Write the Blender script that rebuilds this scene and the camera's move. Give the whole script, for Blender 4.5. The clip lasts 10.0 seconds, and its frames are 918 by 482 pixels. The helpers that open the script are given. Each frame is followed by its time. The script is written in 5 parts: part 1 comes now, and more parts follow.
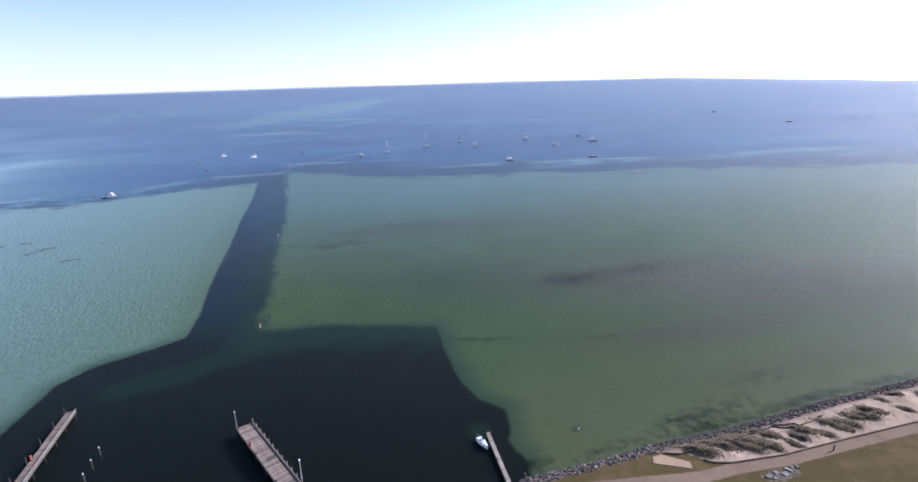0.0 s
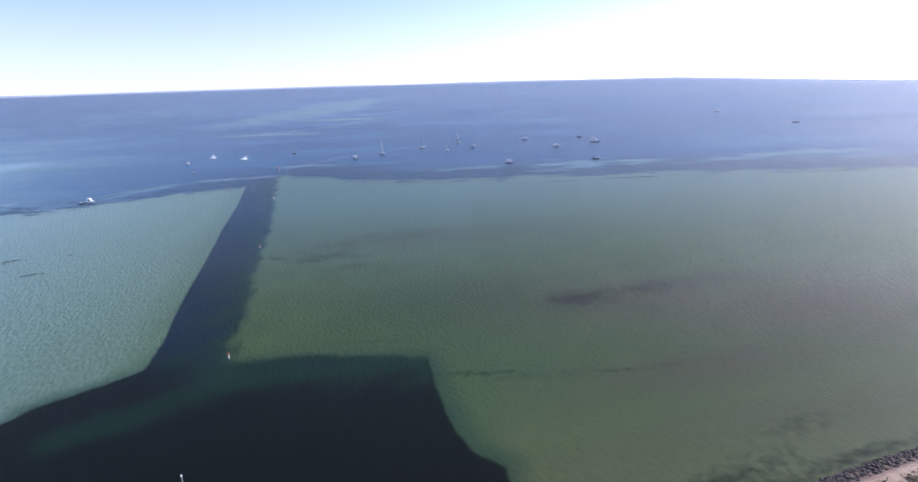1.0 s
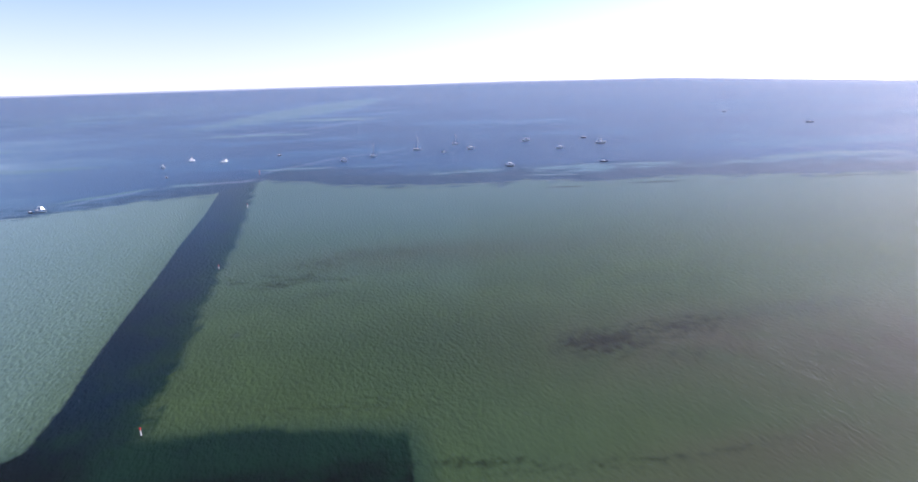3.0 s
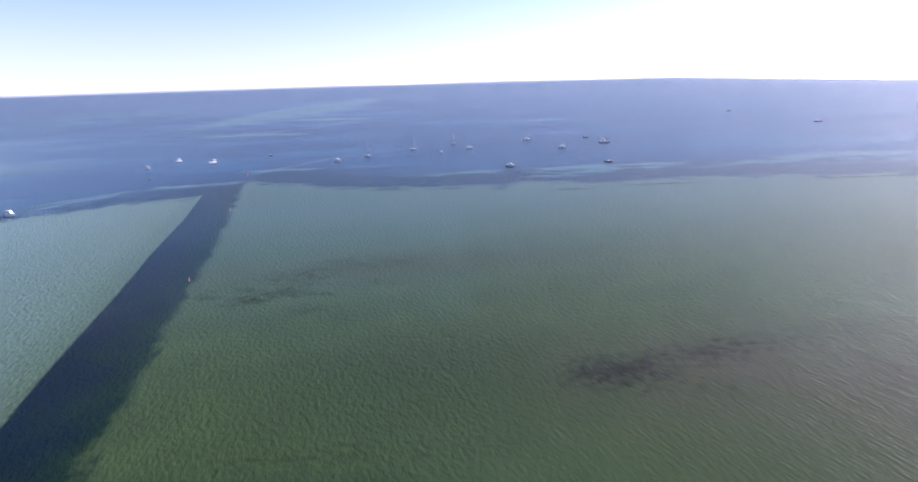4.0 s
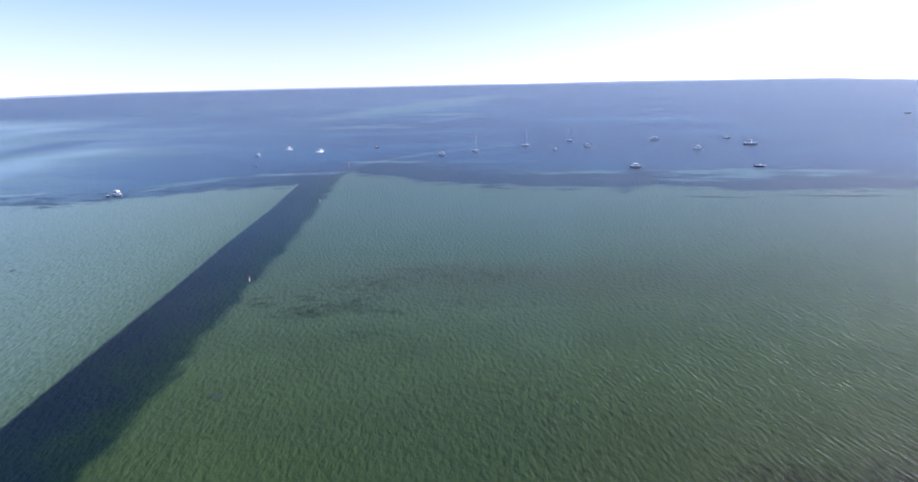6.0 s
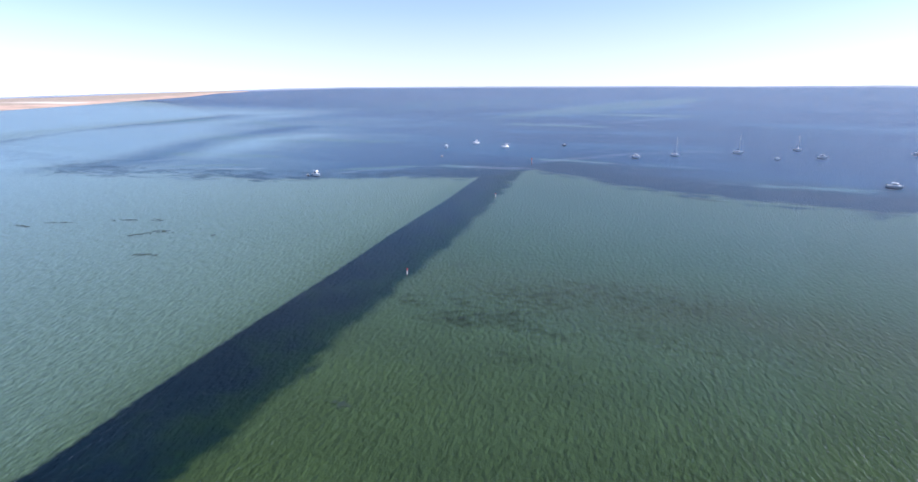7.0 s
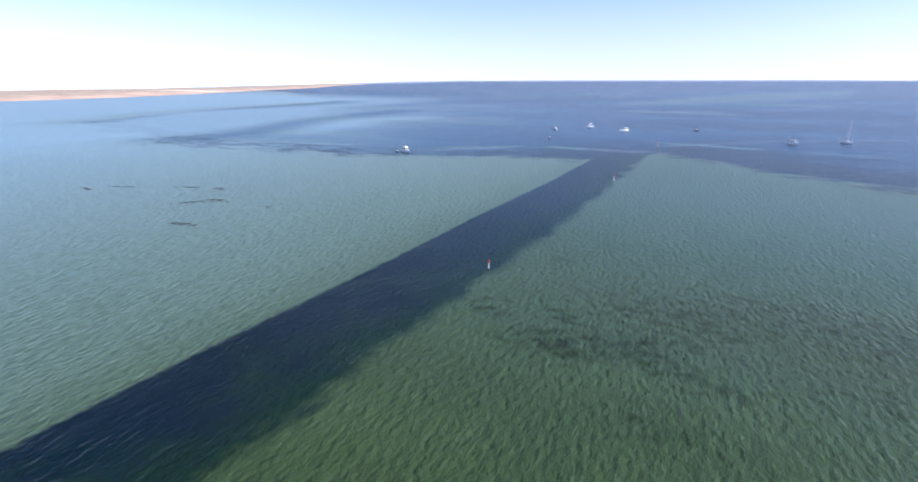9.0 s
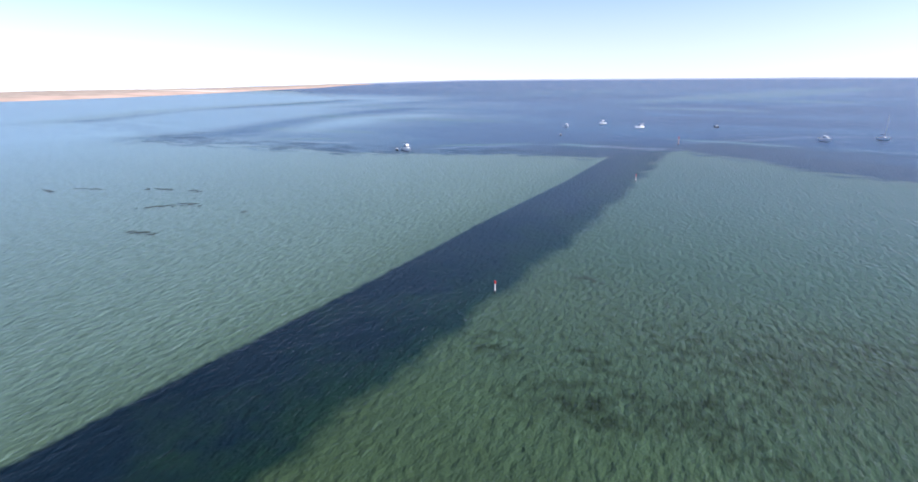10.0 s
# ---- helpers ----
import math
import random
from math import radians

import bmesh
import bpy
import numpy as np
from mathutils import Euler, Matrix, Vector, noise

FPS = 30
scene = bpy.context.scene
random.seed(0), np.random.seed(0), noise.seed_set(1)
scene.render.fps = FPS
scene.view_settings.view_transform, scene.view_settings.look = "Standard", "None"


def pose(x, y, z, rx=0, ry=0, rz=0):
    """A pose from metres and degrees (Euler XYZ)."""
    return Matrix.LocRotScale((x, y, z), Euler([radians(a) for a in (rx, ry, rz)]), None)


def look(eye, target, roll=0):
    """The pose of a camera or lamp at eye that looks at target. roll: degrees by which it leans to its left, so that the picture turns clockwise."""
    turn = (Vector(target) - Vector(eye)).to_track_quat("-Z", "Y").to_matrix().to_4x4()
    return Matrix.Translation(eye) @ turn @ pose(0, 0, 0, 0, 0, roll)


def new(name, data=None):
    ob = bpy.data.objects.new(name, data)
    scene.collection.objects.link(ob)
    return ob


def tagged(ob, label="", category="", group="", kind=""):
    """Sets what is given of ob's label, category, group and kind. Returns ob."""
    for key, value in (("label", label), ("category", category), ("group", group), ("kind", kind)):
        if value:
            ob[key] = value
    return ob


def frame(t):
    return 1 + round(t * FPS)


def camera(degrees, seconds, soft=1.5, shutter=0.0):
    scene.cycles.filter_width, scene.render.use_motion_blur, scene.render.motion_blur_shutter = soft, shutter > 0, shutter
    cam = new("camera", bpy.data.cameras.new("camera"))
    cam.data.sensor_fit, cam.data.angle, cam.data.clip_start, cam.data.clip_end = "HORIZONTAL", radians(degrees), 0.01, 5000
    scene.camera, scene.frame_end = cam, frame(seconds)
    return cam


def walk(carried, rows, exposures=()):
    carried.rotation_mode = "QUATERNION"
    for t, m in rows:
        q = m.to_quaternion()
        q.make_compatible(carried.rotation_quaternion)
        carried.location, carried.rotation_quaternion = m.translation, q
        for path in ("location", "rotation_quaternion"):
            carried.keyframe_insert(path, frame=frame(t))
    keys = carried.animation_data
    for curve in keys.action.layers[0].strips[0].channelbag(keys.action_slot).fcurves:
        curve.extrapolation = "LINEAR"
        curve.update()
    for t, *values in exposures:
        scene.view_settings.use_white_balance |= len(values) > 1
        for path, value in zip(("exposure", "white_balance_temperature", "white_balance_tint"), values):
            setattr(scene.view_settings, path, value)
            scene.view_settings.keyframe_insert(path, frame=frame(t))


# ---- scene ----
cam = camera(81.0, 10.0)
PATH = [
    (0, (0.374, 0.336, 60.351), (0.372, 2.25, 59.773), -1.6),
    (0.5, (0.895, 8.434, 60.009), (0.895, 10.349, 59.431), -1.7),
    (1, (1.602, 16.715, 60.05), (1.603, 18.63, 59.47), -1.6),
    (1.5, (2.127, 24.216, 59.795), (2.129, 26.13, 59.215), -1.6),
    (2, (3.007, 31.96, 58.925), (3.009, 33.875, 58.346), -1.7),
    (2.5, (2.903, 40.043, 57.925), (2.909, 41.958, 57.347), -1.6),
    (4, (4.366, 64.846, 54.546), (4.374, 66.762, 53.969), -1.6),
    (4.5, (4.819, 73.16, 53.228), (4.828, 75.075, 52.653), -1.6),
    (5, (5.007, 81.53, 51.503), (4.93, 83.445, 50.93), -1.5),
    (5.2, (4.938, 84.776, 51.078), (4.809, 86.687, 50.502), -1.7),
    (6.3, (3.284, 104.007, 46.167), (2.718, 105.842, 45.607), -0.8),
    (6.5, (2.62, 107.693, 45.717), (1.909, 109.476, 45.156), -0.6),
    (7, (-0.803, 116.405, 43.35), (-1.804, 118.044, 42.79), -0.2),
    (7.5, (-4.333, 124.059, 40.454), (-5.488, 125.592, 39.892), -0.1),
    (8, (-8.862, 131.603, 37.224), (-10.053, 133.107, 36.657), -0.2),
    (8.5, (-13.579, 138.977, 33.65), (-14.835, 140.427, 33.084), -0.3),
    (9, (-19.078, 145.966, 30.848), (-20.38, 147.371, 30.273), -0.1),
    (9.5, (-24.006, 152.717, 28.158), (-25.325, 154.105, 27.582), -0.3),
    (10, (-30.024, 159.49, 27.91), (-31.347, 160.876, 27.334), -0.4),
]
# the picture turns a little pinker while the camera flies straight out, and clears as it turns
EXPOSURES = [(0, 0.80, 5950, 17), (0.5, 0.80, 5950, 17.5), (1.5, 0.81, 6050, 22), (2.5, 0.81, 6120, 24), (4.5, 0.80, 6120, 24), (5.0, 0.76, 6080, 23), (6.4, 0.80, 5980, 17), (8, 0.80, 6000, 16), (10, 0.82, 6130, 16)]
walk(cam, [(t, look(eye, target, roll)) for t, eye, target, roll in PATH], EXPOSURES)

# ---- sky and sun ----
HAZE = 0.55
SUN_EL, SUN_AZ = 33.0, 66.0  # degrees above the horizon; degrees to the right of +y


def make_world():
    w = bpy.data.worlds.new("clear_sky")
    scene.world = w
    w.use_nodes = True
    nt = w.node_tree
    nt.nodes.clear()
    out = nt.nodes.new("ShaderNodeOutputWorld")
    bg = nt.nodes.new("ShaderNodeBackground")
    sky = nt.nodes.new("ShaderNodeTexSky")
    sky.sky_type, sky.sun_disc = "NISHITA", False
    sky.sun_elevation, sky.sun_rotation = radians(SUN_EL), radians(SUN_AZ)
    sky.altitude, sky.air_density, sky.dust_density, sky.ozone_density = 0.0, 0.9, 0.6, 1.0
    # the sky's lowest band carries on to the sea's edge
    co = nt.nodes.new("ShaderNodeTexCoord")
    low = nt.nodes.new("ShaderNodeVectorMath")
    low.operation = "MAXIMUM"
    low.inputs[1].default_value = (-2.0, -2.0, 0.0)
    up = nt.nodes.new("ShaderNodeVectorMath")
    up.inputs[1].default_value = (0.0, 0.0, 0.07)
    nt.links.new(co.outputs["Generated"], low.inputs[0])
    nt.links.new(low.outputs[0], up.inputs[0])
    nt.links.new(up.outputs[0], sky.inputs["Vector"])
    # sea haze takes the blue out of the lowest band of sky
    high = nt.nodes.new("ShaderNodeSeparateXYZ")
    nt.links.new(low.outputs[0], high.inputs[0])
    band = nt.nodes.new("ShaderNodeMapRange")
    for i, v in enumerate((0.0, 0.12, HAZE, 0.0)):
        band.inputs[i + 1].default_value = v
    nt.links.new(high.outputs[2], band.inputs[0])
    grey = nt.nodes.new("ShaderNodeHueSaturation")
    grey.inputs["Saturation"].default_value, grey.inputs["Value"].default_value = 0.3, 0.88
    nt.links.new(sky.outputs[0], grey.inputs["Color"])
    haze = nt.nodes.new("ShaderNodeMix")
    haze.data_type = "RGBA"
    nt.links.new(band.outputs[0], haze.inputs[0])
    nt.links.new(sky.outputs[0], haze.inputs[6])
    nt.links.new(grey.outputs[0], haze.inputs[7])
    warm = nt.nodes.new("ShaderNodeMix")
    warm.data_type, warm.blend_type = "RGBA", "MULTIPLY"
    warm.inputs[0].default_value = 1.0
    warm.inputs[7].default_value = (1.045, 0.978, 1.015, 1.0)
    nt.links.new(haze.outputs[2], warm.inputs[6])
    nt.links.new(warm.outputs[2], bg.inputs[0])
    bg.inputs[1].default_value = 0.132
    nt.links.new(bg.outputs[0], out.inputs[0])


make_world()
sun_data = bpy.data.lights.new("sun", "SUN")
sun_data.energy, sun_data.angle, sun_data.color = 3.9, radians(0.55), (1.0, 0.965, 0.92)
sun = new("sun", sun_data)
sun.matrix_world = look((300 * math.sin(radians(SUN_AZ)), 300 * math.cos(radians(SUN_AZ)), 300 * math.tan(radians(SUN_EL))), (0, 0, 0))


# ---- materials ----
def link(nt, a, b):
    nt.links.new(a, b)


def noise_node(nt, scale, detail=4.0, rough=0.55, vec=None, stretch=(1, 1, 1), turn=0.0):
    n = nt.nodes.new("ShaderNodeTexNoise")
    n.inputs["Scale"].default_value, n.inputs["Detail"].default_value, n.inputs["Roughness"].default_value = scale, detail, rough
    m = nt.nodes.new("ShaderNodeMapping")
    m.vector_type = "TEXTURE"
    m.inputs["Scale"].default_value = stretch
    m.inputs["Rotation"].default_value = (0, 0, radians(turn))
    co = nt.nodes.new("ShaderNodeTexCoord")
    link(nt, vec if vec is not None else co.outputs["Object"], m.inputs[0])
    link(nt, m.outputs[0], n.inputs["Vector"])
    return n.outputs["Fac"]


def maths(nt, op, a, b=0.0, c=None, clamp=False):
    n = nt.nodes.new("ShaderNodeMath")
    n.operation, n.use_clamp = op, clamp
    for i, v in enumerate((a, b, c)):
        if v is None:
            continue
        if isinstance(v, (int, float)):
            n.inputs[i].default_value = v
        else:
            link(nt, v, n.inputs[i])
    return n.outputs[0]


def map_range(nt, v, lo, hi, to_lo=0.0, to_hi=1.0, smooth=True):
    n = nt.nodes.new("ShaderNodeMapRange")
    n.interpolation_type = "SMOOTHSTEP" if smooth else "LINEAR"
    link(nt, v, n.inputs[0])
    for i, x in enumerate((lo, hi, to_lo, to_hi)):
        n.inputs[i + 1].default_value = x
    return n.outputs[0]


def mix(nt, fac, a, b, blend="MIX"):
    n = nt.nodes.new("ShaderNodeMix")
    n.data_type, n.blend_type = "RGBA", blend
    for sock, v in ((n.inputs[0], fac), (n.inputs[6], a), (n.inputs[7], b)):
        if isinstance(v, (int, float)):
            sock.default_value = v
        elif isinstance(v, tuple):
            sock.default_value = (*v, 1.0)
        else:
            link(nt, v, sock)
    return n.outputs[2]


def mix_value(nt, fac, a, b):
    n = nt.nodes.new("ShaderNodeMix")
    for sock, v in zip((n.inputs[0], n.inputs[2], n.inputs[3]), (fac, a, b)):
        link(nt, v, sock)
    return n.outputs[0]


def attribute(nt, name):
    n = nt.nodes.new("ShaderNodeAttribute")
    n.attribute_name = name
    return n.outputs["Fac"]


def blank(name):
    m = bpy.data.materials.new(name)
    m.use_nodes = True
    nt = m.node_tree
    bsdf = nt.nodes["Principled BSDF"]
    return m, nt, bsdf


def plain(name, a, b, rough=0.6, scale=3.0, metal=0.0, bump=0.0, spec=0.5, vary=0.0, fine=None):
    """Two tones mixed by coarse and fine noise, with an optional bump and a shift from piece to piece."""
    m, nt, bsdf = blank(name)
    n1 = noise_node(nt, scale, 5.0)
    n2 = noise_node(nt, fine or scale * 9.0, 3.0)
    f = maths(nt, "MULTIPLY_ADD", n2, 0.45, maths(nt, "MULTIPLY", n1, 0.55))
    col = mix(nt, map_range(nt, f, 0.35, 0.65), a, b)
    if vary:
        info = nt.nodes.new("ShaderNodeObjectInfo")
        geo = nt.nodes.new("ShaderNodeNewGeometry")
        r = maths(nt, "FRACT", maths(nt, "ADD", info.outputs["Random"], geo.outputs["Random Per Island"]))
        hsv = nt.nodes.new("ShaderNodeHueSaturation")
        link(nt, map_range(nt, r, 0, 1, 1 - vary, 1 + vary, False), hsv.inputs["Value"])
        link(nt, col, hsv.inputs["Color"])
        col = hsv.outputs[0]
    link(nt, col, bsdf.inputs["Base Color"])
    bsdf.inputs["Roughness"].default_value, bsdf.inputs["Metallic"].default_value = rough, metal
    bsdf.inputs["Specular IOR Level"].default_value = spec
    if bump:
        bn = nt.nodes.new("ShaderNodeBump")
        bn.inputs["Strength"].default_value, bn.inputs["Distance"].default_value = 0.6, bump
        link(nt, n2, bn.inputs["Height"])
        link(nt, bn.outputs[0], bsdf.inputs["Normal"])
    return m


def make_seabed():
    m, nt, bsdf = blank("seabed")
    basin, bank, deep, weed, brown, bar, pale, dist = (attribute(nt, k) for k in ("basin", "bank", "deep", "weed", "brown", "bar", "pale", "shoal"))
    n_big = noise_node(nt, 0.012, 4.0)
    n_mid = noise_node(nt, 0.09, 4.0)
    n_fine = noise_node(nt, 0.55, 5.0, 0.65)
    n_streak = noise_node(nt, 0.0055, 6.0, 0.66, stretch=(1.5, 0.75, 1), turn=12)
    n_lace = noise_node(nt, 0.035, 6.0, 0.7, stretch=(2.0, 0.75, 1), turn=6)
    # rippled sand under shallow water: paler on the far bank, browner near the shore
    sand = mix(nt, map_range(nt, n_mid, 0.3, 0.7), SAND_A, SAND_B)
    sand = mix(nt, map_range(nt, n_big, 0.35, 0.7, 0, 0.55), sand, SAND_C)
    # teal and pale tones also carry sky reflection put into the sand colour
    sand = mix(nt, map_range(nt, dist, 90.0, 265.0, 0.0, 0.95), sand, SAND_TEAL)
    sand = mix(nt, pale, sand, SAND_PALE)
    # to the west, the bright sky's reflection is put into the sand colour
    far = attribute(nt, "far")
    sand = mix(nt, far, sand, SAND_SHEEN)
    sand = mix(nt, map_range(nt, dist, 1.0, 55.0, 0.7, 0.0), sand, SAND_SHORE)
    sand = mix(nt, map_range(nt, n_fine, 0.35, 0.75, 0.0, 0.3), sand, (0.07, 0.09, 0.035))
    sand = mix(nt, maths(nt, "MULTIPLY", attribute(nt, "hollow"), 0.5), sand, HOLLOW)
    bw = maths(nt, "MULTIPLY", brown, map_range(nt, n_mid, 0.25, 0.6, 0.5, 1.0))
    sand = mix(nt, bw, sand, BROWN)
    lip = maths(nt, "MULTIPLY", map_range(nt, maths(nt, "ADD", basin, maths(nt, "MULTIPLY_ADD", n_mid, 7.0, -3.5)), -7.0, 0.5, 0.0, 0.75), map_range(nt, dist, 66.0, 84.0, 1.0, 0.0))
    sand = mix(nt, lip, sand, LIP)
    # weed beds
    wd = maths(nt, "ADD", weed, maths(nt, "MULTIPLY_ADD", n_fine, 2.1, -1.05))
    wd = maths(nt, "ADD", wd, maths(nt, "MULTIPLY_ADD", n_mid, 0.8, -0.4))
    wd = maths(nt, "MULTIPLY", map_range(nt, wd, 0.1, 1.25, 0.0, 0.9), map_range(nt, weed, 0.02, 0.3))
    sand = mix(nt, wd, sand, mix(nt, brown, WEED, WEED_BROWN))
    # deep water beyond the bank, with a weedy fringe and paler bars
    dd = maths(nt, "ADD", deep, maths(nt, "MULTIPLY_ADD", n_fine, 7.0, -3.5))
    dd = maths(nt, "ADD", dd, maths(nt, "MULTIPLY_ADD", n_lace, 26.0, -13.0))
    dd = maths(nt, "ADD", dd, maths(nt, "MULTIPLY", far, maths(nt, "MULTIPLY_ADD", n_lace, 110.0, -55.0)))
    dd = maths(nt, "ADD", dd, maths(nt, "MULTIPLY", far, maths(nt, "MULTIPLY_ADD", n_streak, 90.0, -45.0)))
    # depth tint and part of the sky's reflection are put into this blue
    dcol = mix(nt, map_range(nt, n_streak, 0.45, 0.66), DEEP_A, DEEP_B)
    # the deep bed is painted with the same western sky sheen
    dcol = mix(nt, maths(nt, "MULTIPLY", far, 0.75), dcol, DEEP_SHEEN)
    fringe = maths(nt, "ADD", deep, maths(nt, "MULTIPLY_ADD", n_lace, 90.0, -45.0))
    rim = maths(nt, "MULTIPLY", map_range(nt, fringe, 12.0, 80.0, 0.95, 0.0), map_range(nt, far, 0.0, 0.2, 1.0, 0.15))
    dcol = mix(nt, rim, dcol, DEEP_EDGE)
    teal = maths(nt, "ADD", bar, maths(nt, "MULTIPLY_ADD", n_lace, 2.6, -1.3))
    dcol = mix(nt, maths(nt, "MULTIPLY", map_range(nt, teal, 0.25, 0.7), map_range(nt, bar, 0.03, 0.3)), dcol, BAR)
    dcol = mix(nt, map_range(nt, maths(nt, "ADD", attribute(nt, "streak"), maths(nt, "MULTIPLY_ADD", n_fine, 0.5, -0.3)), 0.1, 0.9, 0.0, 0.85), dcol, STREAK)
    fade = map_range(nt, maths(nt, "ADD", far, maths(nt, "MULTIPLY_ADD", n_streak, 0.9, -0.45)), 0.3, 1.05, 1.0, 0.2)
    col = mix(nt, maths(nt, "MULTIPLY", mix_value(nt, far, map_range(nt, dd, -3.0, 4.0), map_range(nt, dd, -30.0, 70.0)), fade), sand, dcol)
    # dark weed in ragged lace along the drop-off
    n_web = noise_node(nt, 0.075, 6.0, 0.74, stretch=(1.5, 0.8, 1), turn=8)
    near = map_range(nt, maths(nt, "ABSOLUTE", maths(nt, "ADD", deep, -9.0)), 2.0, 34.0, 1.0, 0.0)
    web = maths(nt, "MULTIPLY", map_range(nt, maths(nt, "MULTIPLY_ADD", near, 0.16, n_web), 0.60, 0.72), map_range(nt, near, 0.02, 0.35))
    col = mix(nt, maths(nt, "MULTIPLY", web, map_range(nt, far, 0.3, 1.0, 0.75, 0.15)), col, DEEP_EDGE)
    # dredged channel and basin: one side steep, the other a long slope
    bb = maths(nt, "ADD", basin, maths(nt, "MULTIPLY_ADD", n_fine, 1.6, 0.2))
    bk = maths(nt, "ADD", bank, maths(nt, "MULTIPLY_ADD", n_mid, 9.0, -4.5))
    bk = maths(nt, "ADD", bk, maths(nt, "MULTIPLY_ADD", n_fine, 4.0, -2.0))
    # farther out, depth tint and mirrored sky are put into the bed colour
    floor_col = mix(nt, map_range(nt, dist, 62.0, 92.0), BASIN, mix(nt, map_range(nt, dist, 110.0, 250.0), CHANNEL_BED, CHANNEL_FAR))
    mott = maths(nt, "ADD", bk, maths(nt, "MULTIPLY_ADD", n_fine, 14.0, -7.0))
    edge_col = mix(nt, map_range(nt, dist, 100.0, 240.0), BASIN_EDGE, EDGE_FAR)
    mott = maths(nt, "ADD", mott, maths(nt, "MULTIPLY_ADD", n_mid, 22.0, -11.0))
    slope = mix(nt, map_range(nt, mott, -1.0, 17.0), edge_col, floor_col)
    shelf = map_range(nt, maths(nt, "ADD", attribute(nt, "shelf"), maths(nt, "MULTIPLY_ADD", n_mid, 0.9, -0.45)), 0.2, 1.0, 0.0, 0.58)
    slope = mix(nt, shelf, slope, BASIN_EDGE)
    soft = maths(nt, "MINIMUM", map_range(nt, bb, -0.2, 0.8), map_range(nt, bk, -1.2, 3.0))
    soft = maths(nt, "MULTIPLY", soft, map_range(nt, dd, -4.0, 22.0, 1.0, 0.0))
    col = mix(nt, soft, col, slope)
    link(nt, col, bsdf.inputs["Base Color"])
    bsdf.inputs["Roughness"].default_value, bsdf.inputs["Specular IOR Level"].default_value = 0.95, 0.05
    # sand ripples on the bed, their relief standing in for light focused by waves
    r1 = noise_node(nt, 1.15, 2.0, 0.5, stretch=(1.0, 1.8, 1), turn=CREST)
    r2 = noise_node(nt, 2.3, 2.0, 0.5, stretch=(1.0, 1.7, 1), turn=CREST - 10)
    bn = nt.nodes.new("ShaderNodeBump")
    bn.inputs["Distance"].default_value = RIPPLE
    link(nt, map_range(nt, dist, 25.0, 110.0, 0.25, 1.0), bn.inputs["Strength"])
    link(nt, maths(nt, "MULTIPLY_ADD", r2, 0.35, r1), bn.inputs["Height"])
    link(nt, bn.outputs[0], bsdf.inputs["Normal"])
    return m


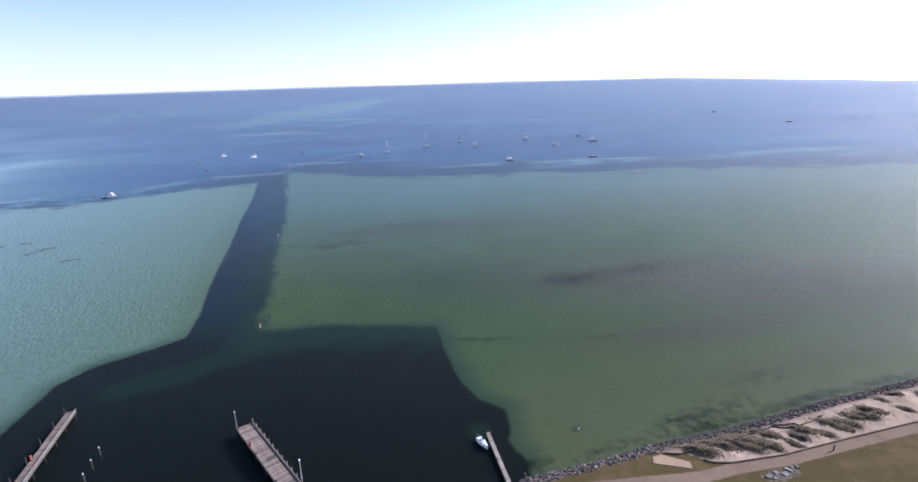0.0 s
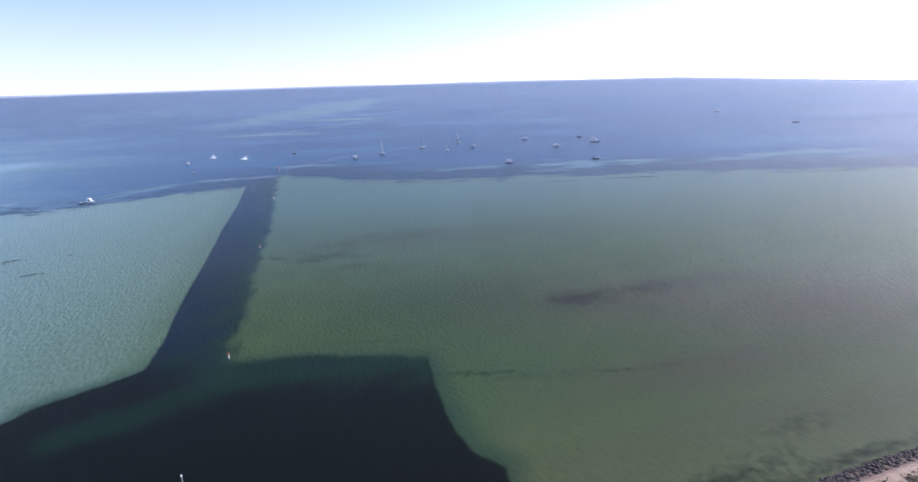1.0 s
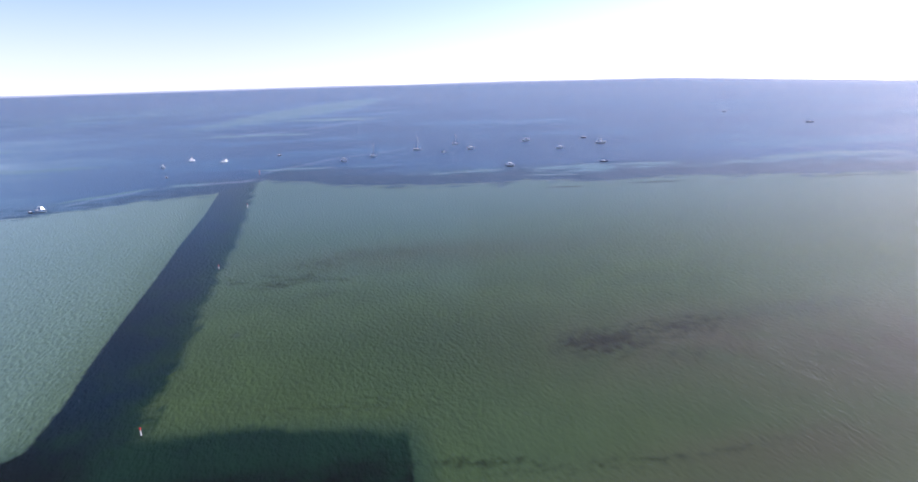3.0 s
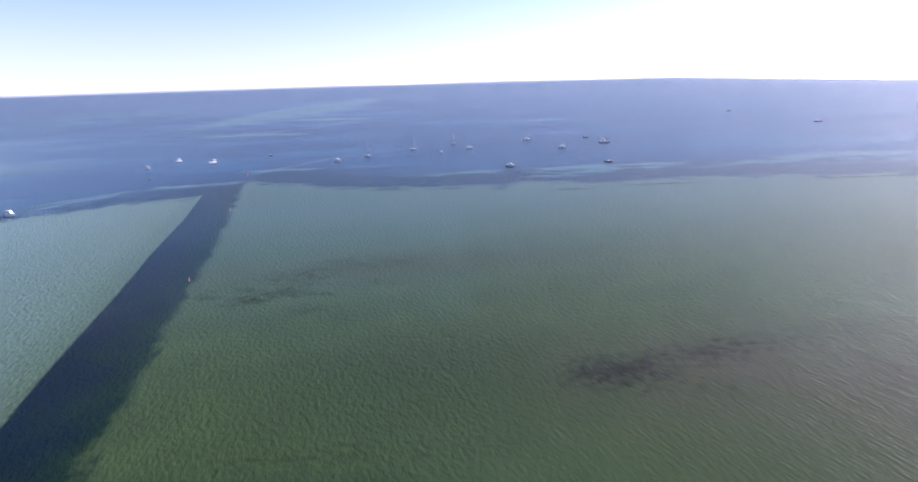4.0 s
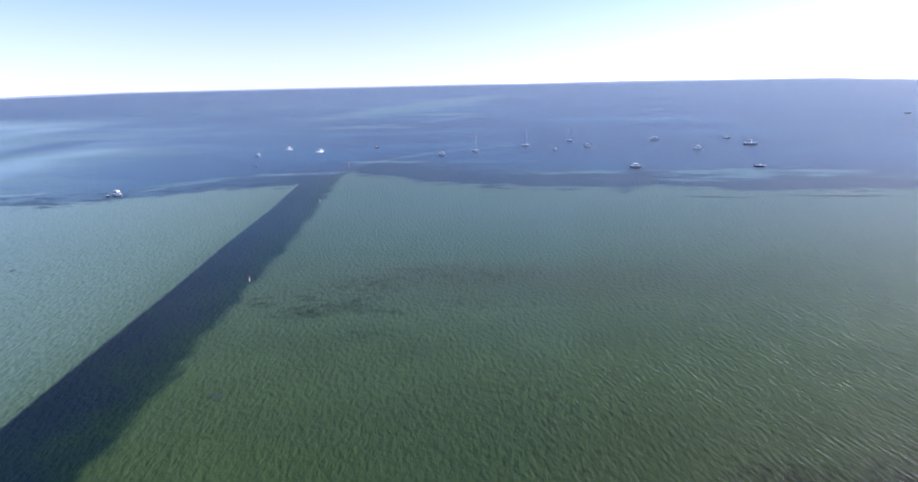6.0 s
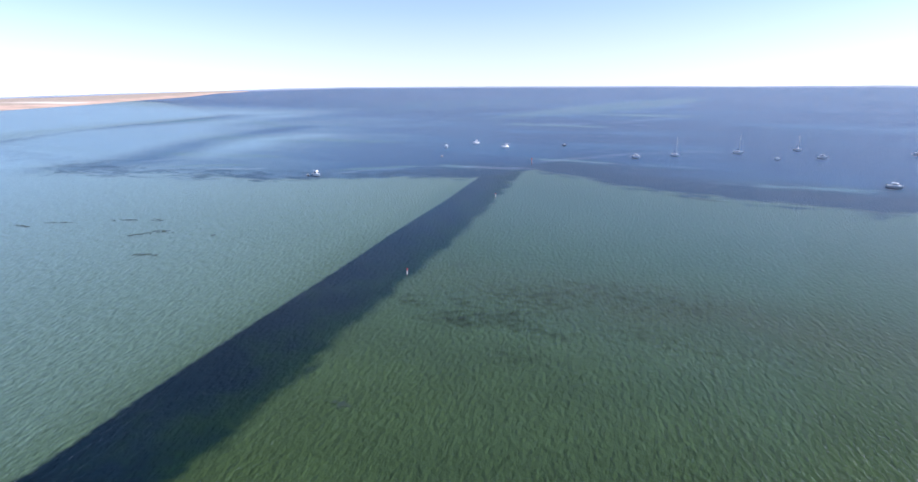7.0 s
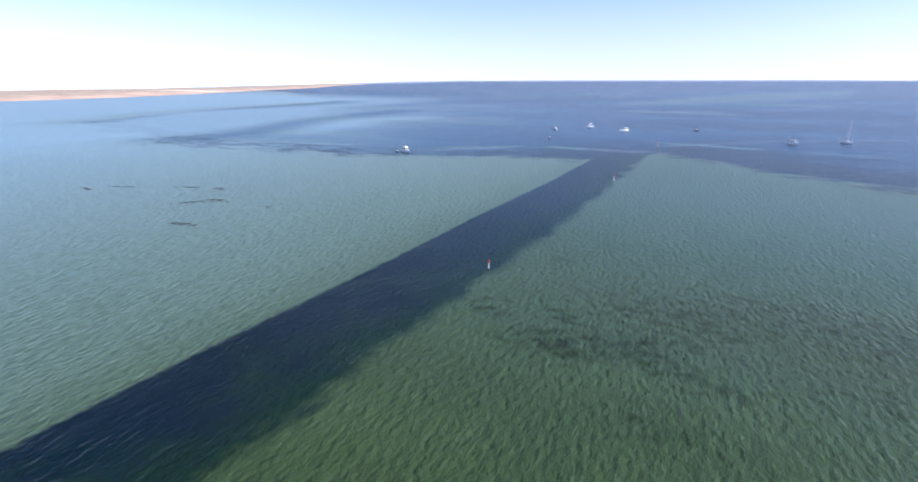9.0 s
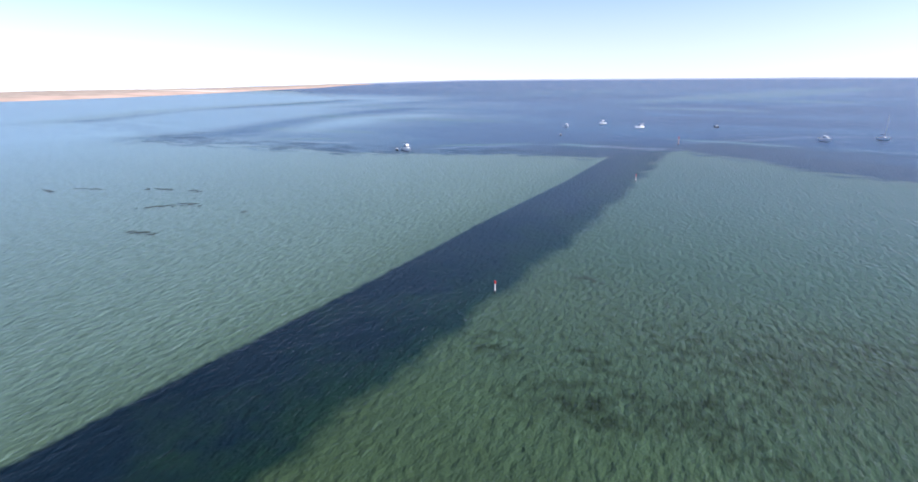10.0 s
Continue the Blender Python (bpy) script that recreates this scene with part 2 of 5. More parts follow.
def make_water():
    m, nt, bsdf = blank("sea_water")
    nt.nodes.remove(bsdf)
    out = nt.nodes["Material Output"]
    # short wind waves in trains, their crests along one line, over finer ripples and a slow chop
    r1 = noise_node(nt, 1.5, 3.0, 0.55, stretch=(1.0, 2.2, 1), turn=CREST)
    r2 = noise_node(nt, 3.4, 2.0, 0.5, stretch=(1.0, 1.8, 1), turn=CREST - 14)
    r3 = noise_node(nt, 0.16, 2.0, 0.5, stretch=(1.0, 2.0, 1), turn=CREST + 8)
    co = nt.nodes.new("ShaderNodeTexCoord")
    trains = []
    for scale, turn in ((0.30, CREST + 4), (0.225, CREST - 6), (0.40, CREST + 12)):
        band = nt.nodes.new("ShaderNodeTexWave")
        for key, v in (("Scale", scale), ("Distortion", 2.6), ("Detail", 2.0), ("Detail Scale", 0.8)):
            band.inputs[key].default_value = v
        tilt = nt.nodes.new("ShaderNodeMapping")
        tilt.vector_type = "TEXTURE"
        tilt.inputs["Rotation"].default_value = (0, 0, radians(turn))
        link(nt, co.outputs["Object"], tilt.inputs[0])
        link(nt, tilt.outputs[0], band.inputs["Vector"])
        gap = map_range(nt, noise_node(nt, 0.42, 2.0, 0.5, stretch=(1.0, 1.5, 1), turn=turn), 0.40, 0.62)
        trains.append(maths(nt, "MULTIPLY", band.outputs["Fac"], gap))
    sets = map_range(nt, noise_node(nt, 0.045, 3.0, 0.55, stretch=(1.4, 1.0, 1), turn=CREST), 0.35, 0.6, 0.35, 1.0)
    train = maths(nt, "MULTIPLY", maths(nt, "ADD", maths(nt, "ADD", trains[0], trains[1]), maths(nt, "MULTIPLY", trains[2], 0.6)), sets)
    h = maths(nt, "MULTIPLY_ADD", r2, 0.14, maths(nt, "MULTIPLY_ADD", r3, 0.9, maths(nt, "MULTIPLY", r1, 0.55)))
    h = maths(nt, "MULTIPLY_ADD", train, TRAIN, h)
    gust = map_range(nt, noise_node(nt, 0.006, 4.0, 0.6, stretch=(1.5, 0.7, 1), turn=15), 0.35, 0.65, 0.7, 1.15)
    bump = nt.nodes.new("ShaderNodeBump")
    bump.inputs["Distance"].default_value = WAVE
    lee = map_range(nt, attribute(nt, "shoal"), 5.0, 120.0, 0.42, 1.0)
    link(nt, maths(nt, "MULTIPLY", gust, lee), bump.inputs["Strength"])
    link(nt, h, bump.inputs["Height"])
    fres = nt.nodes.new("ShaderNodeFresnel")
    fres.inputs["IOR"].default_value = 1.333
    link(nt, bump.outputs[0], fres.inputs["Normal"])
    calm = nt.nodes.new("ShaderNodeFresnel")
    calm.inputs["IOR"].default_value = 1.333
    mirror = maths(nt, "MULTIPLY_ADD", fres.outputs[0], 0.6, maths(nt, "MULTIPLY", calm.outputs[0], 0.4))
    clear = nt.nodes.new("ShaderNodeBsdfTransparent")
    clear.inputs[0].default_value = (*WATER_TINT, 1)
    gloss = nt.nodes.new("ShaderNodeBsdfGlossy")
    gloss.inputs["Roughness"].default_value = GLOSS_ROUGH
    link(nt, bump.outputs[0], gloss.inputs["Normal"])
    # unresolved ripples spread part of the mirror wide
    wide = nt.nodes.new("ShaderNodeBsdfGlossy")
    wide.inputs["Roughness"].default_value = 0.58
    link(nt, bump.outputs[0], wide.inputs["Normal"])
    for lobe in (gloss, wide):
        lobe.inputs["Color"].default_value = (0.97, 0.98, 1.0, 1.0)
    both = nt.nodes.new("ShaderNodeMixShader")
    both.inputs[0].default_value = 0.62
    link(nt, gloss.outputs[0], both.inputs[1])
    link(nt, wide.outputs[0], both.inputs[2])
    mx = nt.nodes.new("ShaderNodeMixShader")
    level = maths(nt, "MULTIPLY", mirror, maths(nt, "MULTIPLY_ADD", mirror, 0.3, 0.7))
    link(nt, maths(nt, "MULTIPLY", level, GLOSS), mx.inputs[0])
    link(nt, clear.outputs[0], mx.inputs[1])
    link(nt, both.outputs[0], mx.inputs[2])
    link(nt, mx.outputs[0], out.inputs["Surface"])
    return m


RIPPLE = 0.40
CREST = 22.0  # degrees from +x of the way the wind waves run
WAVE, GLOSS, GLOSS_ROUGH, TRAIN = 0.57, 0.435, 0.21, 0.13
WATER_TINT = (0.80, 0.90, 0.88)
SAND_A, SAND_B, SAND_C = (0.084, 0.110, 0.040), (0.102, 0.135, 0.049), (0.090, 0.128, 0.066)
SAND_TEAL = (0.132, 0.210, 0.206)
SAND_PALE, SAND_SHEEN, SAND_SHORE, BROWN = (0.265, 0.332, 0.280), (0.43, 0.56, 0.685), (0.175, 0.153, 0.080), (0.114, 0.088, 0.055)
LIP = (0.022, 0.056, 0.038)
HOLLOW = (0.024, 0.044, 0.018)
STREAK = (0.30, 0.38, 0.50)
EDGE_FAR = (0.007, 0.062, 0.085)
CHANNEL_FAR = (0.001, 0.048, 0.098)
WEED_BROWN = (0.030, 0.024, 0.018)
WEED = (0.017, 0.024, 0.012)
DEEP_SHEEN = (0.20, 0.32, 0.48)
DEEP_A, DEEP_B, DEEP_EDGE, BAR = (0.009, 0.090, 0.218), (0.029, 0.146, 0.298), (0.005, 0.056, 0.118), (0.105, 0.215, 0.275)
BASIN, CHANNEL_BED, BASIN_EDGE = (0.006, 0.0085, 0.0065), (0.001, 0.015, 0.030), (0.012, 0.038, 0.020)

M_SEABED, M_WATER = make_seabed(), make_water()
M_GEL = plain("white_gelcoat", (0.86, 0.87, 0.87), (0.80, 0.81, 0.81), 0.28, 2.0)
M_NAVY = plain("navy_hull_paint", (0.02, 0.03, 0.06), (0.035, 0.045, 0.08), 0.3, 2.0)
M_GREY = plain("grey_painted_hull", (0.34, 0.36, 0.38), (0.42, 0.44, 0.46), 0.45, 2.0)
M_TEAK = plain("weathered_teak", (0.36, 0.27, 0.18), (0.28, 0.21, 0.15), 0.7, 4.0)
M_DECKGREY = plain("nonslip_deck", (0.68, 0.68, 0.66), (0.60, 0.60, 0.58), 0.8, 3.0)
M_GLASS = plain("tinted_boat_window", (0.02, 0.025, 0.03), (0.03, 0.035, 0.04), 0.08, 2.0)
M_ALLOY = plain("mast_alloy", (0.62, 0.63, 0.64), (0.55, 0.56, 0.57), 0.35, 2.0, 0.6)
M_CANVAS = plain("blue_canvas", (0.05, 0.08, 0.18), (0.07, 0.10, 0.22), 0.85, 4.0)
M_BLACK = plain("black_rubber", (0.02, 0.02, 0.02), (0.035, 0.035, 0.035), 0.6, 5.0)
M_WHITE = plain("white_marker_paint", (0.80, 0.80, 0.78), (0.66, 0.65, 0.62), 0.5, 2.0)
M_RED = plain("red_marker_paint", (0.55, 0.03, 0.03), (0.42, 0.04, 0.03), 0.5, 2.0)
M_PILE = plain("weathered_pile_timber", (0.10, 0.085, 0.07), (0.06, 0.052, 0.045), 0.85, 3.0, bump=0.01)
M_PLANK = plain("silvered_deck_timber", (0.245, 0.185, 0.15), (0.17, 0.128, 0.105), 0.85, 1.2, bump=0.004, vary=0.38)
M_ROCK = plain("basalt_rock", (0.038, 0.031, 0.028), (0.095, 0.078, 0.07), 0.9, 1.4, bump=0.03, vary=0.45)
M_ROCK_PALE = plain("grey_armour_rock", (0.15, 0.135, 0.12), (0.27, 0.245, 0.225), 0.9, 1.4, bump=0.03, vary=0.4)
M_SCRUB = plain("dune_scrub_leaf", (0.150, 0.112, 0.066), (0.225, 0.165, 0.098), 0.9, 2.0, vary=0.3)


def make_coast():
    m, nt, bsdf = blank("far_dune_coast")
    lift = attribute(nt, "lift")
    n1 = noise_node(nt, 0.012, 5.0, stretch=(1, 1, 0.3))
    n2 = noise_node(nt, 0.05, 4.0)
    # scrub and sand are lightened, with distance haze put into their colours
    scrub = mix(nt, map_range(nt, n2, 0.35, 0.65), (0.40, 0.32, 0.25), (0.50, 0.40, 0.31))
    sandy = mix(nt, map_range(nt, n1, 0.4, 0.6), (0.66, 0.47, 0.36), (0.52, 0.38, 0.29))
    col = mix(nt, map_range(nt, maths(nt, "ADD", lift, maths(nt, "MULTIPLY_ADD", n1, 0.8, -0.4)), 0.3, 0.75), sandy, scrub)
    col = mix(nt, attribute(nt, "bare"), col, (0.78, 0.68, 0.56))
    link(nt, col, bsdf.inputs["Base Color"])
    bsdf.inputs["Roughness"].default_value, bsdf.inputs["Specular IOR Level"].default_value = 1.0, 0.0
    return m


M_COAST = make_coast()
# distance haze is put into the shore's pale blue-grey base colour
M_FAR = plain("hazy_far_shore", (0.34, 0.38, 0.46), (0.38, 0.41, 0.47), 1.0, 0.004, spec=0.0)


# ---- mesh helpers ----
def mesh_of(name, bm, material, smooth=False):
    me = bpy.data.meshes.new(name)
    bm.normal_update()
    bm.to_mesh(me)
    bm.free()
    me.materials.append(material)
    if smooth:
        for p in me.polygons:
            p.use_smooth = True
    return me


def part(name, bm, material, parent, label="", smooth=False):
    ob = new(name, mesh_of(name, bm, material, smooth))
    ob.parent = parent
    if label:
        ob["label"] = label
    return ob


def thing(name, label, category, group="", m=None):
    ob = new(name)
    ob.empty_display_size = 0.3
    if m is not None:
        ob.matrix_basis = m
    return tagged(ob, label, category, group)


def box(bm, c, s, m=None, bevel=0.0):
    """Adds a box with centre c and size s to bm, edges bevelled."""
    r = bmesh.ops.create_cube(bm, size=1.0)
    vs = r["verts"]
    bmesh.ops.transform(bm, matrix=Matrix.Translation(c) @ Matrix.Diagonal((*s, 1)), verts=vs)
    if bevel:
        es = list({e for v in vs for e in v.link_edges})
        bmesh.ops.bevel(bm, geom=es, offset=bevel, segments=1, affect="EDGES", profile=0.5)
    return bm


def tube(bm, a, b, r1, r2=None, n=10):
    """Adds a closed round bar from a to b."""
    a, b = Vector(a), Vector(b)
    d = b - a
    q = d.to_track_quat("Z", "Y").to_matrix().to_4x4()
    bmesh.ops.create_cone(bm, cap_ends=True, segments=n, radius1=r1, radius2=r1 if r2 is None else r2, depth=d.length,
                          matrix=Matrix.Translation((a + b) / 2) @ q)
    return bm


def lofted(bm, sections, close=True):
    """Skins a row of equal-length loops of points; caps the ends."""
    loops = [[bm.verts.new(p) for p in s] for s in sections]
    n = len(loops[0])
    for a, b in zip(loops, loops[1:]):
        for i in range(n if close else n - 1):
            j = (i + 1) % n
            if (a[i].co - a[j].co).length < 1e-6 and (b[i].co - b[j].co).length < 1e-6:
                continue
            bm.faces.new((a[i], a[j], b[j], b[i]))
    if close:
        bm.faces.new(loops[0][::-1])
        bm.faces.new(loops[-1])
    bmesh.ops.remove_doubles(bm, verts=bm.verts, dist=1e-4)
    bmesh.ops.recalc_face_normals(bm, faces=bm.faces)
    return bm


# ---- the plan ----
CHANNEL = [(-68, 122), (-72, 140), (-76, 152), (-82, 174), (-89, 202), (-101, 245), (-112, 290), (-126, 338), (-140, 385),
           (-120, 385), (-117, 372), (-96, 302), (-80, 246), (-70, 205), (-63, 178), (-55, 145), (-50, 124)]
BASIN_EDGE_LINE = [(-52, 127), (-34.7, 128.8), (-7.1, 127.4), (-4.5, 112.5), (-1.1, 99.6), (2.8, 91.9), (7.5, 88.8), (8, 83.4), (7.0, 79),
                   (9.5, 75), (10.6, 66), (10, 50), (-105, 50), (-84, 83), (-85, 92), (-86, 102), (-83, 109), (-75, 116), (-68, 123)]
BANK_X = [-5000, -2500, -1400, -731, -640, -526, -434, -358, -294, -282, -262, -231, -209, -198, -165, -129, -114, -73, -36, 7, 30, 44, 71, 100, 129, 200, 300, 600, 5000]
BANK_Y = [1500, 1150, 950, 640, 420, 262, 256, 257, 250, 268, 274, 281, 288, 300, 324, 342, 384, 358, 350, 351, 347, 358, 350, 351, 358, 352, 350, 352, 700]
SHORE_X = [-5000, -110, -100, 5, 9, 20, 31, 47, 67, 92, 200, 600, 5000]
SHORE_Y = [20, 40, 48, 55, 70, 73, 77, 81, 88, 95.2, 124, 200, 400]
# weed beds: x, y, half length, half width, turn, density
BEDS = [(0, 166, 48, 26, 8, 0.22), (-51, 198, 8, 5, 20, 0.62), (-44, 203, 10, 5, 30, 0.6), (-55, 205, 6, 2.5, -30, 0.55), (-38, 201, 10, 3, -8, 0.55), (-42, 216, 22, 10, 25, 0.34), (-24, 226, 24, 10, 10, 0.36), (-22, 208, 22, 7, 4, 0.27), (-63, 200, 4, 2, 0, 0.7), (-66, 203, 3, 1.4, 30, 0.6), (-2, 212, 24, 9, 6, 0.22), (-34, 190, 10, 4, 20, 0.3),
        (36, 157, 13, 7.5, 14, 0.84), (42, 160, 9, 4, 30, 0.6), (30, 151, 7, 3, -10, 0.5), (58, 164, 20, 7, 15, 0.54), (84, 170, 26, 7, 12, 0.42), (20, 165, 10, 5, 0, 0.25), (52, 150, 10, 4, 6, 0.4),
        (8, 117.5, 13, 1.5, -4, 0.72), (28, 117.2, 18, 1.4, 5, 0.55), (52, 121, 16, 1.4, 14, 0.36), (62, 98, 10, 3, 14, 0.42), (50, 89, 8, 2.2, 15, 0.5), (42, 85, 9, 2, 16, 0.7),
        (20, 81.6, 1.4, 0.8, 0, 1.0), (9.6, 73.2, 2.4, 1.6, -40, 1.2), (12.5, 73.4, 3.0, 1.2, 20, 1.0), (45, 82.4, 12, 1.5, 15, 0.9), (65, 89, 14, 1.6, 17, 0.9), (85, 95, 14, 1.6, 15, 0.9), (24, 76.5, 8, 0.9, 18, 0.7),
        (63, 332, 16, 1.6, 0, 1.0), (112, 339, 30, 2.4, 5, 0.9), (150, 331, 12, 1.6, 3, 0.7), (-30, 343, 20, 1.6, -8, 0.8), (230, 343, 50, 3, 2, 0.8), (-20, 134, 30, 4, 3, 0.3)]
# brown weed mats, and pale bars in deep water
MATS = [(62, 156, 40, 20, 8, 0.9), (40, 157, 16, 9, 5, 0.9), (100, 150, 58, 26, 8, 1.0), (60, 120, 34, 9, 12, 0.8), (75, 104, 40, 9, 14, 0.4), (-5, 225, 60, 16, 8, 0.3)]
BARS = [(-190, 346, 24, 4, 50, 1.0), (-282, 302, 30, 5, 40, 1.0), (-330, 330, 50, 10, 20, 0.9), (-440, 300, 60, 14, 12, 0.9), (-155, 372, 20, 7, 20, 0.8), (-225, 690, 60, 14, 8, 1.2), (-190, 935, 80, 26, 5, 1.3), (-300, 1400, 70, 520, -3, 1.5), (-700, 1300, 400, 700, 0, 0.4),
        (100, 398, 70, 22, 6, 0.62), (62, 372, 26, 6, -6, 0.7), (250, 412, 110, 34, 4, 0.42), (20, 395, 60, 14, 6, 0.5), (-420, 420, 160, 40, 12, 0.7), (-700, 520, 260, 60, 10, 0.8), (-90, 425, 70, 5, 5, 0.6), (330, 384, 90, 12, 2, 0.4)]
# pale lines in the deep water: points, half width, strength
STREAKS = [([(-268, 295), (-256, 303), (-246, 309)], 3.6, 0.85), ([(-197, 320), (-191, 335), (-179, 350)], 3.6, 0.55), ([(-331, 295), (-325, 313)], 4.0, 0.6),
           ([(-307, 283), (-300, 289), (-312, 305)], 5.0, 0.45), ([(-300, 289), (-275, 280), (-261, 274)], 5.0, 0.4), ([(-240, 711), (-207, 722)], 16.0, 0.6), ([(-178, 768), (-137, 900)], 22.0, 0.4),
           ([(-124, 412), (-90, 474), (-40, 520)], 7.0, 0.4), ([(-150, 372), (-118, 384)], 7.0, 0.5)]
# broad pale and dark sweeps where the bank shelves away
PALE_SWEEPS = [([(-432, 262), (-493, 354), (-590, 504), (-640, 688)], 36.0, 0.3), ([(-329, 335), (-376, 422), (-366, 473)], 22.0, 0.25), ([(-300, 1100), (-420, 1700), (-360, 1760)], 110.0, 0.3),
               ([(-235, 1040), (-228, 1330), (-330, 1780)], 45.0, 0.35)]
DARK_SWEEPS = [([(-526, 256), (-632, 359), (-660, 470), (-731, 647)], 30.0, 0.42), ([(-334, 262), (-341, 300), (-412, 389), (-459, 528)], 24.0, 0.42)]
# smooth hollows in the sand under darker, greener water
HOLLOWS = [(2, 158, 44, 24, 6, 0.75), (-28, 186, 30, 13, 12, 0.4), (28, 196, 40, 16, 6, 0.3), (-5, 222, 50, 12, 8, 0.3)]
SOFT_EDGE = [(-121, 385), (-117, 372), (-96, 302), (-80, 246), (-70, 205), (-63, 178), (-55, 145), (-52, 127), (-34.7, 128.8), (-7.1, 127.4)]


def line_distance(px, py, pts):
    best = np.full(px.shape, 1e9)
    for (x1, y1), (x2, y2) in zip(pts, pts[1:]):
        dx, dy = x2 - x1, y2 - y1
        t = np.clip(((px - x1) * dx + (py - y1) * dy) / (dx * dx + dy * dy), 0, 1)
        best = np.minimum(best, np.hypot(px - x1 - t * dx, py - y1 - t * dy))
    return best


def poly_distance(px, py, pts):
    """Metres inside (+) or outside (-) a closed outline."""
    best = np.full(px.shape, 1e9)
    inside = np.zeros(px.shape, bool)
    for (x1, y1), (x2, y2) in zip(pts, pts[1:] + pts[:1]):
        dx, dy = x2 - x1, y2 - y1
        t = np.clip(((px - x1) * dx + (py - y1) * dy) / (dx * dx + dy * dy), 0, 1)
        best = np.minimum(best, np.hypot(px - x1 - t * dx, py - y1 - t * dy))
        if y1 != y2:
            cross = (y1 > py) != (y2 > py)
            inside ^= cross & (px < (x2 - x1) * (py - y1) / (y2 - y1) + x1)
    return np.where(inside, best, -best)


def shore_y(x):
    return np.interp(x, SHORE_X, SHORE_Y)


def bed_density(px, py, beds):
    w = np.zeros(px.shape)
    for x, y, a, b, turn, amount in beds:
        c, s = math.cos(radians(turn)), math.sin(radians(turn))
        u, v = (px - x) * c + (py - y) * s, -(px - x) * s + (py - y) * c
        w = np.maximum(w, amount * np.exp(-((u / a) ** 2 + (v / b) ** 2)))
    return w


def grid_mesh(name, xs, ys, height, material, fields=()):
    """A sheet over the lines xs, ys, with heights and float fields given at its points."""
    gx, gy = np.meshgrid(xs, ys)
    px, py = gx.ravel(), gy.ravel()
    nx, ny = len(xs), len(ys)
    me = bpy.data.meshes.new(name)
    verts = np.stack([px, py, height(px, py)], 1)
    i = (np.arange(ny - 1)[:, None] * nx + np.arange(nx - 1)[None]).ravel()
    faces = np.stack([i, i + 1, i + 1 + nx, i + nx], 1)
    me.vertices.add(len(verts))
    me.vertices.foreach_set("co", verts.ravel())
    me.loops.add(faces.size)
    me.loops.foreach_set("vertex_index", faces.ravel())
    me.polygons.add(len(faces))
    me.polygons.foreach_set("loop_start", np.arange(0, faces.size, 4))
    me.polygons.foreach_set("loop_total", np.full(len(faces), 4))
    me.update(calc_edges=True)
    for key, fn in fields:
        me.attributes.new(key, "FLOAT", "POINT").data.foreach_set("value", fn(px, py).astype(np.float32))
    me.materials.append(material)
    me.polygons.foreach_set("use_smooth", np.ones(len(faces), bool))
    return new(name, me)


def lines(lo, a, b, hi, step, growth=1.12):
    """Grid lines: even between a and b, growing apart out to lo and hi."""
    mid = list(np.arange(a, b + step, step))
    up, s, v = [], step, mid[-1]
    while v < hi:
        s *= growth
        v = min(v + s, hi)
        up.append(v)
    down, s, v = [], step, a
    while v > lo:
        s *= growth
        v = max(v - s, lo)
        down.append(v)
    return np.array(down[::-1] + mid + up)


def f_basin(px, py):
    return np.clip(np.maximum(poly_distance(px, py, CHANNEL), poly_distance(px, py, BASIN_EDGE_LINE)), -60, 60)


def f_bank(px, py):
    b, d = f_basin(px, py), line_distance(px, py, SOFT_EDGE)
    return np.clip(np.where((b >= 0) | (d > np.abs(b) + 0.6), d, -d), -30, 60)


def f_shelf(px, py):
    """A low ledge of mud left inside the basin."""
    d = line_distance(px, py, [(-72, 100), (-62, 106), (-56, 112), (-50, 117), (-38, 121), (-20, 123)])
    return np.maximum(np.exp(-(d / 5.5) ** 2), 1.5 * np.exp(-(np.hypot(px - 2.8, py - 83.1) / 1.9) ** 2))


def sweeps(px, py, rows):
    w = np.zeros(px.shape)
    for pts, half, amount in rows:
        w = np.maximum(w, amount * np.exp(-(line_distance(px, py, pts) / half) ** 2))
    return w


def f_streak(px, py):
    return sweeps(px, py, STREAKS)


def f_brown(px, py):
    return bed_density(px, py, MATS)


def f_hollow(px, py):
    return bed_density(px, py, HOLLOWS)


def f_bar(px, py):
    return bed_density(px, py, BARS)


def f_pale(px, py):
    edge = -57 - 0.27 * (py - 120)
    return 0.6 * np.clip((edge - px) / 22, 0, 1) + 0.4 * np.clip((edge - px) / 130, 0, 1)


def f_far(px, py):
    # mask grows westward, where mirrored sky is painted into the bed
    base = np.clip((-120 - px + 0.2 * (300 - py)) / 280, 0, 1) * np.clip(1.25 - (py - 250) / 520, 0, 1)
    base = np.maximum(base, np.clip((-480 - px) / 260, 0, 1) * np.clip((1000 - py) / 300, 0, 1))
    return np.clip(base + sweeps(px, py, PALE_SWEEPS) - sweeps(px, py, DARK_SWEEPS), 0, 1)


def f_deep(px, py):
    return np.clip((py - np.interp(px, BANK_X, BANK_Y)) * 0.9, -400, 400)


def f_weed(px, py):
    return np.minimum(1.15 * bed_density(px, py, BEDS), 1.3)


def f_shoal(px, py):
    return np.clip(py - shore_y(px), -100, 500)


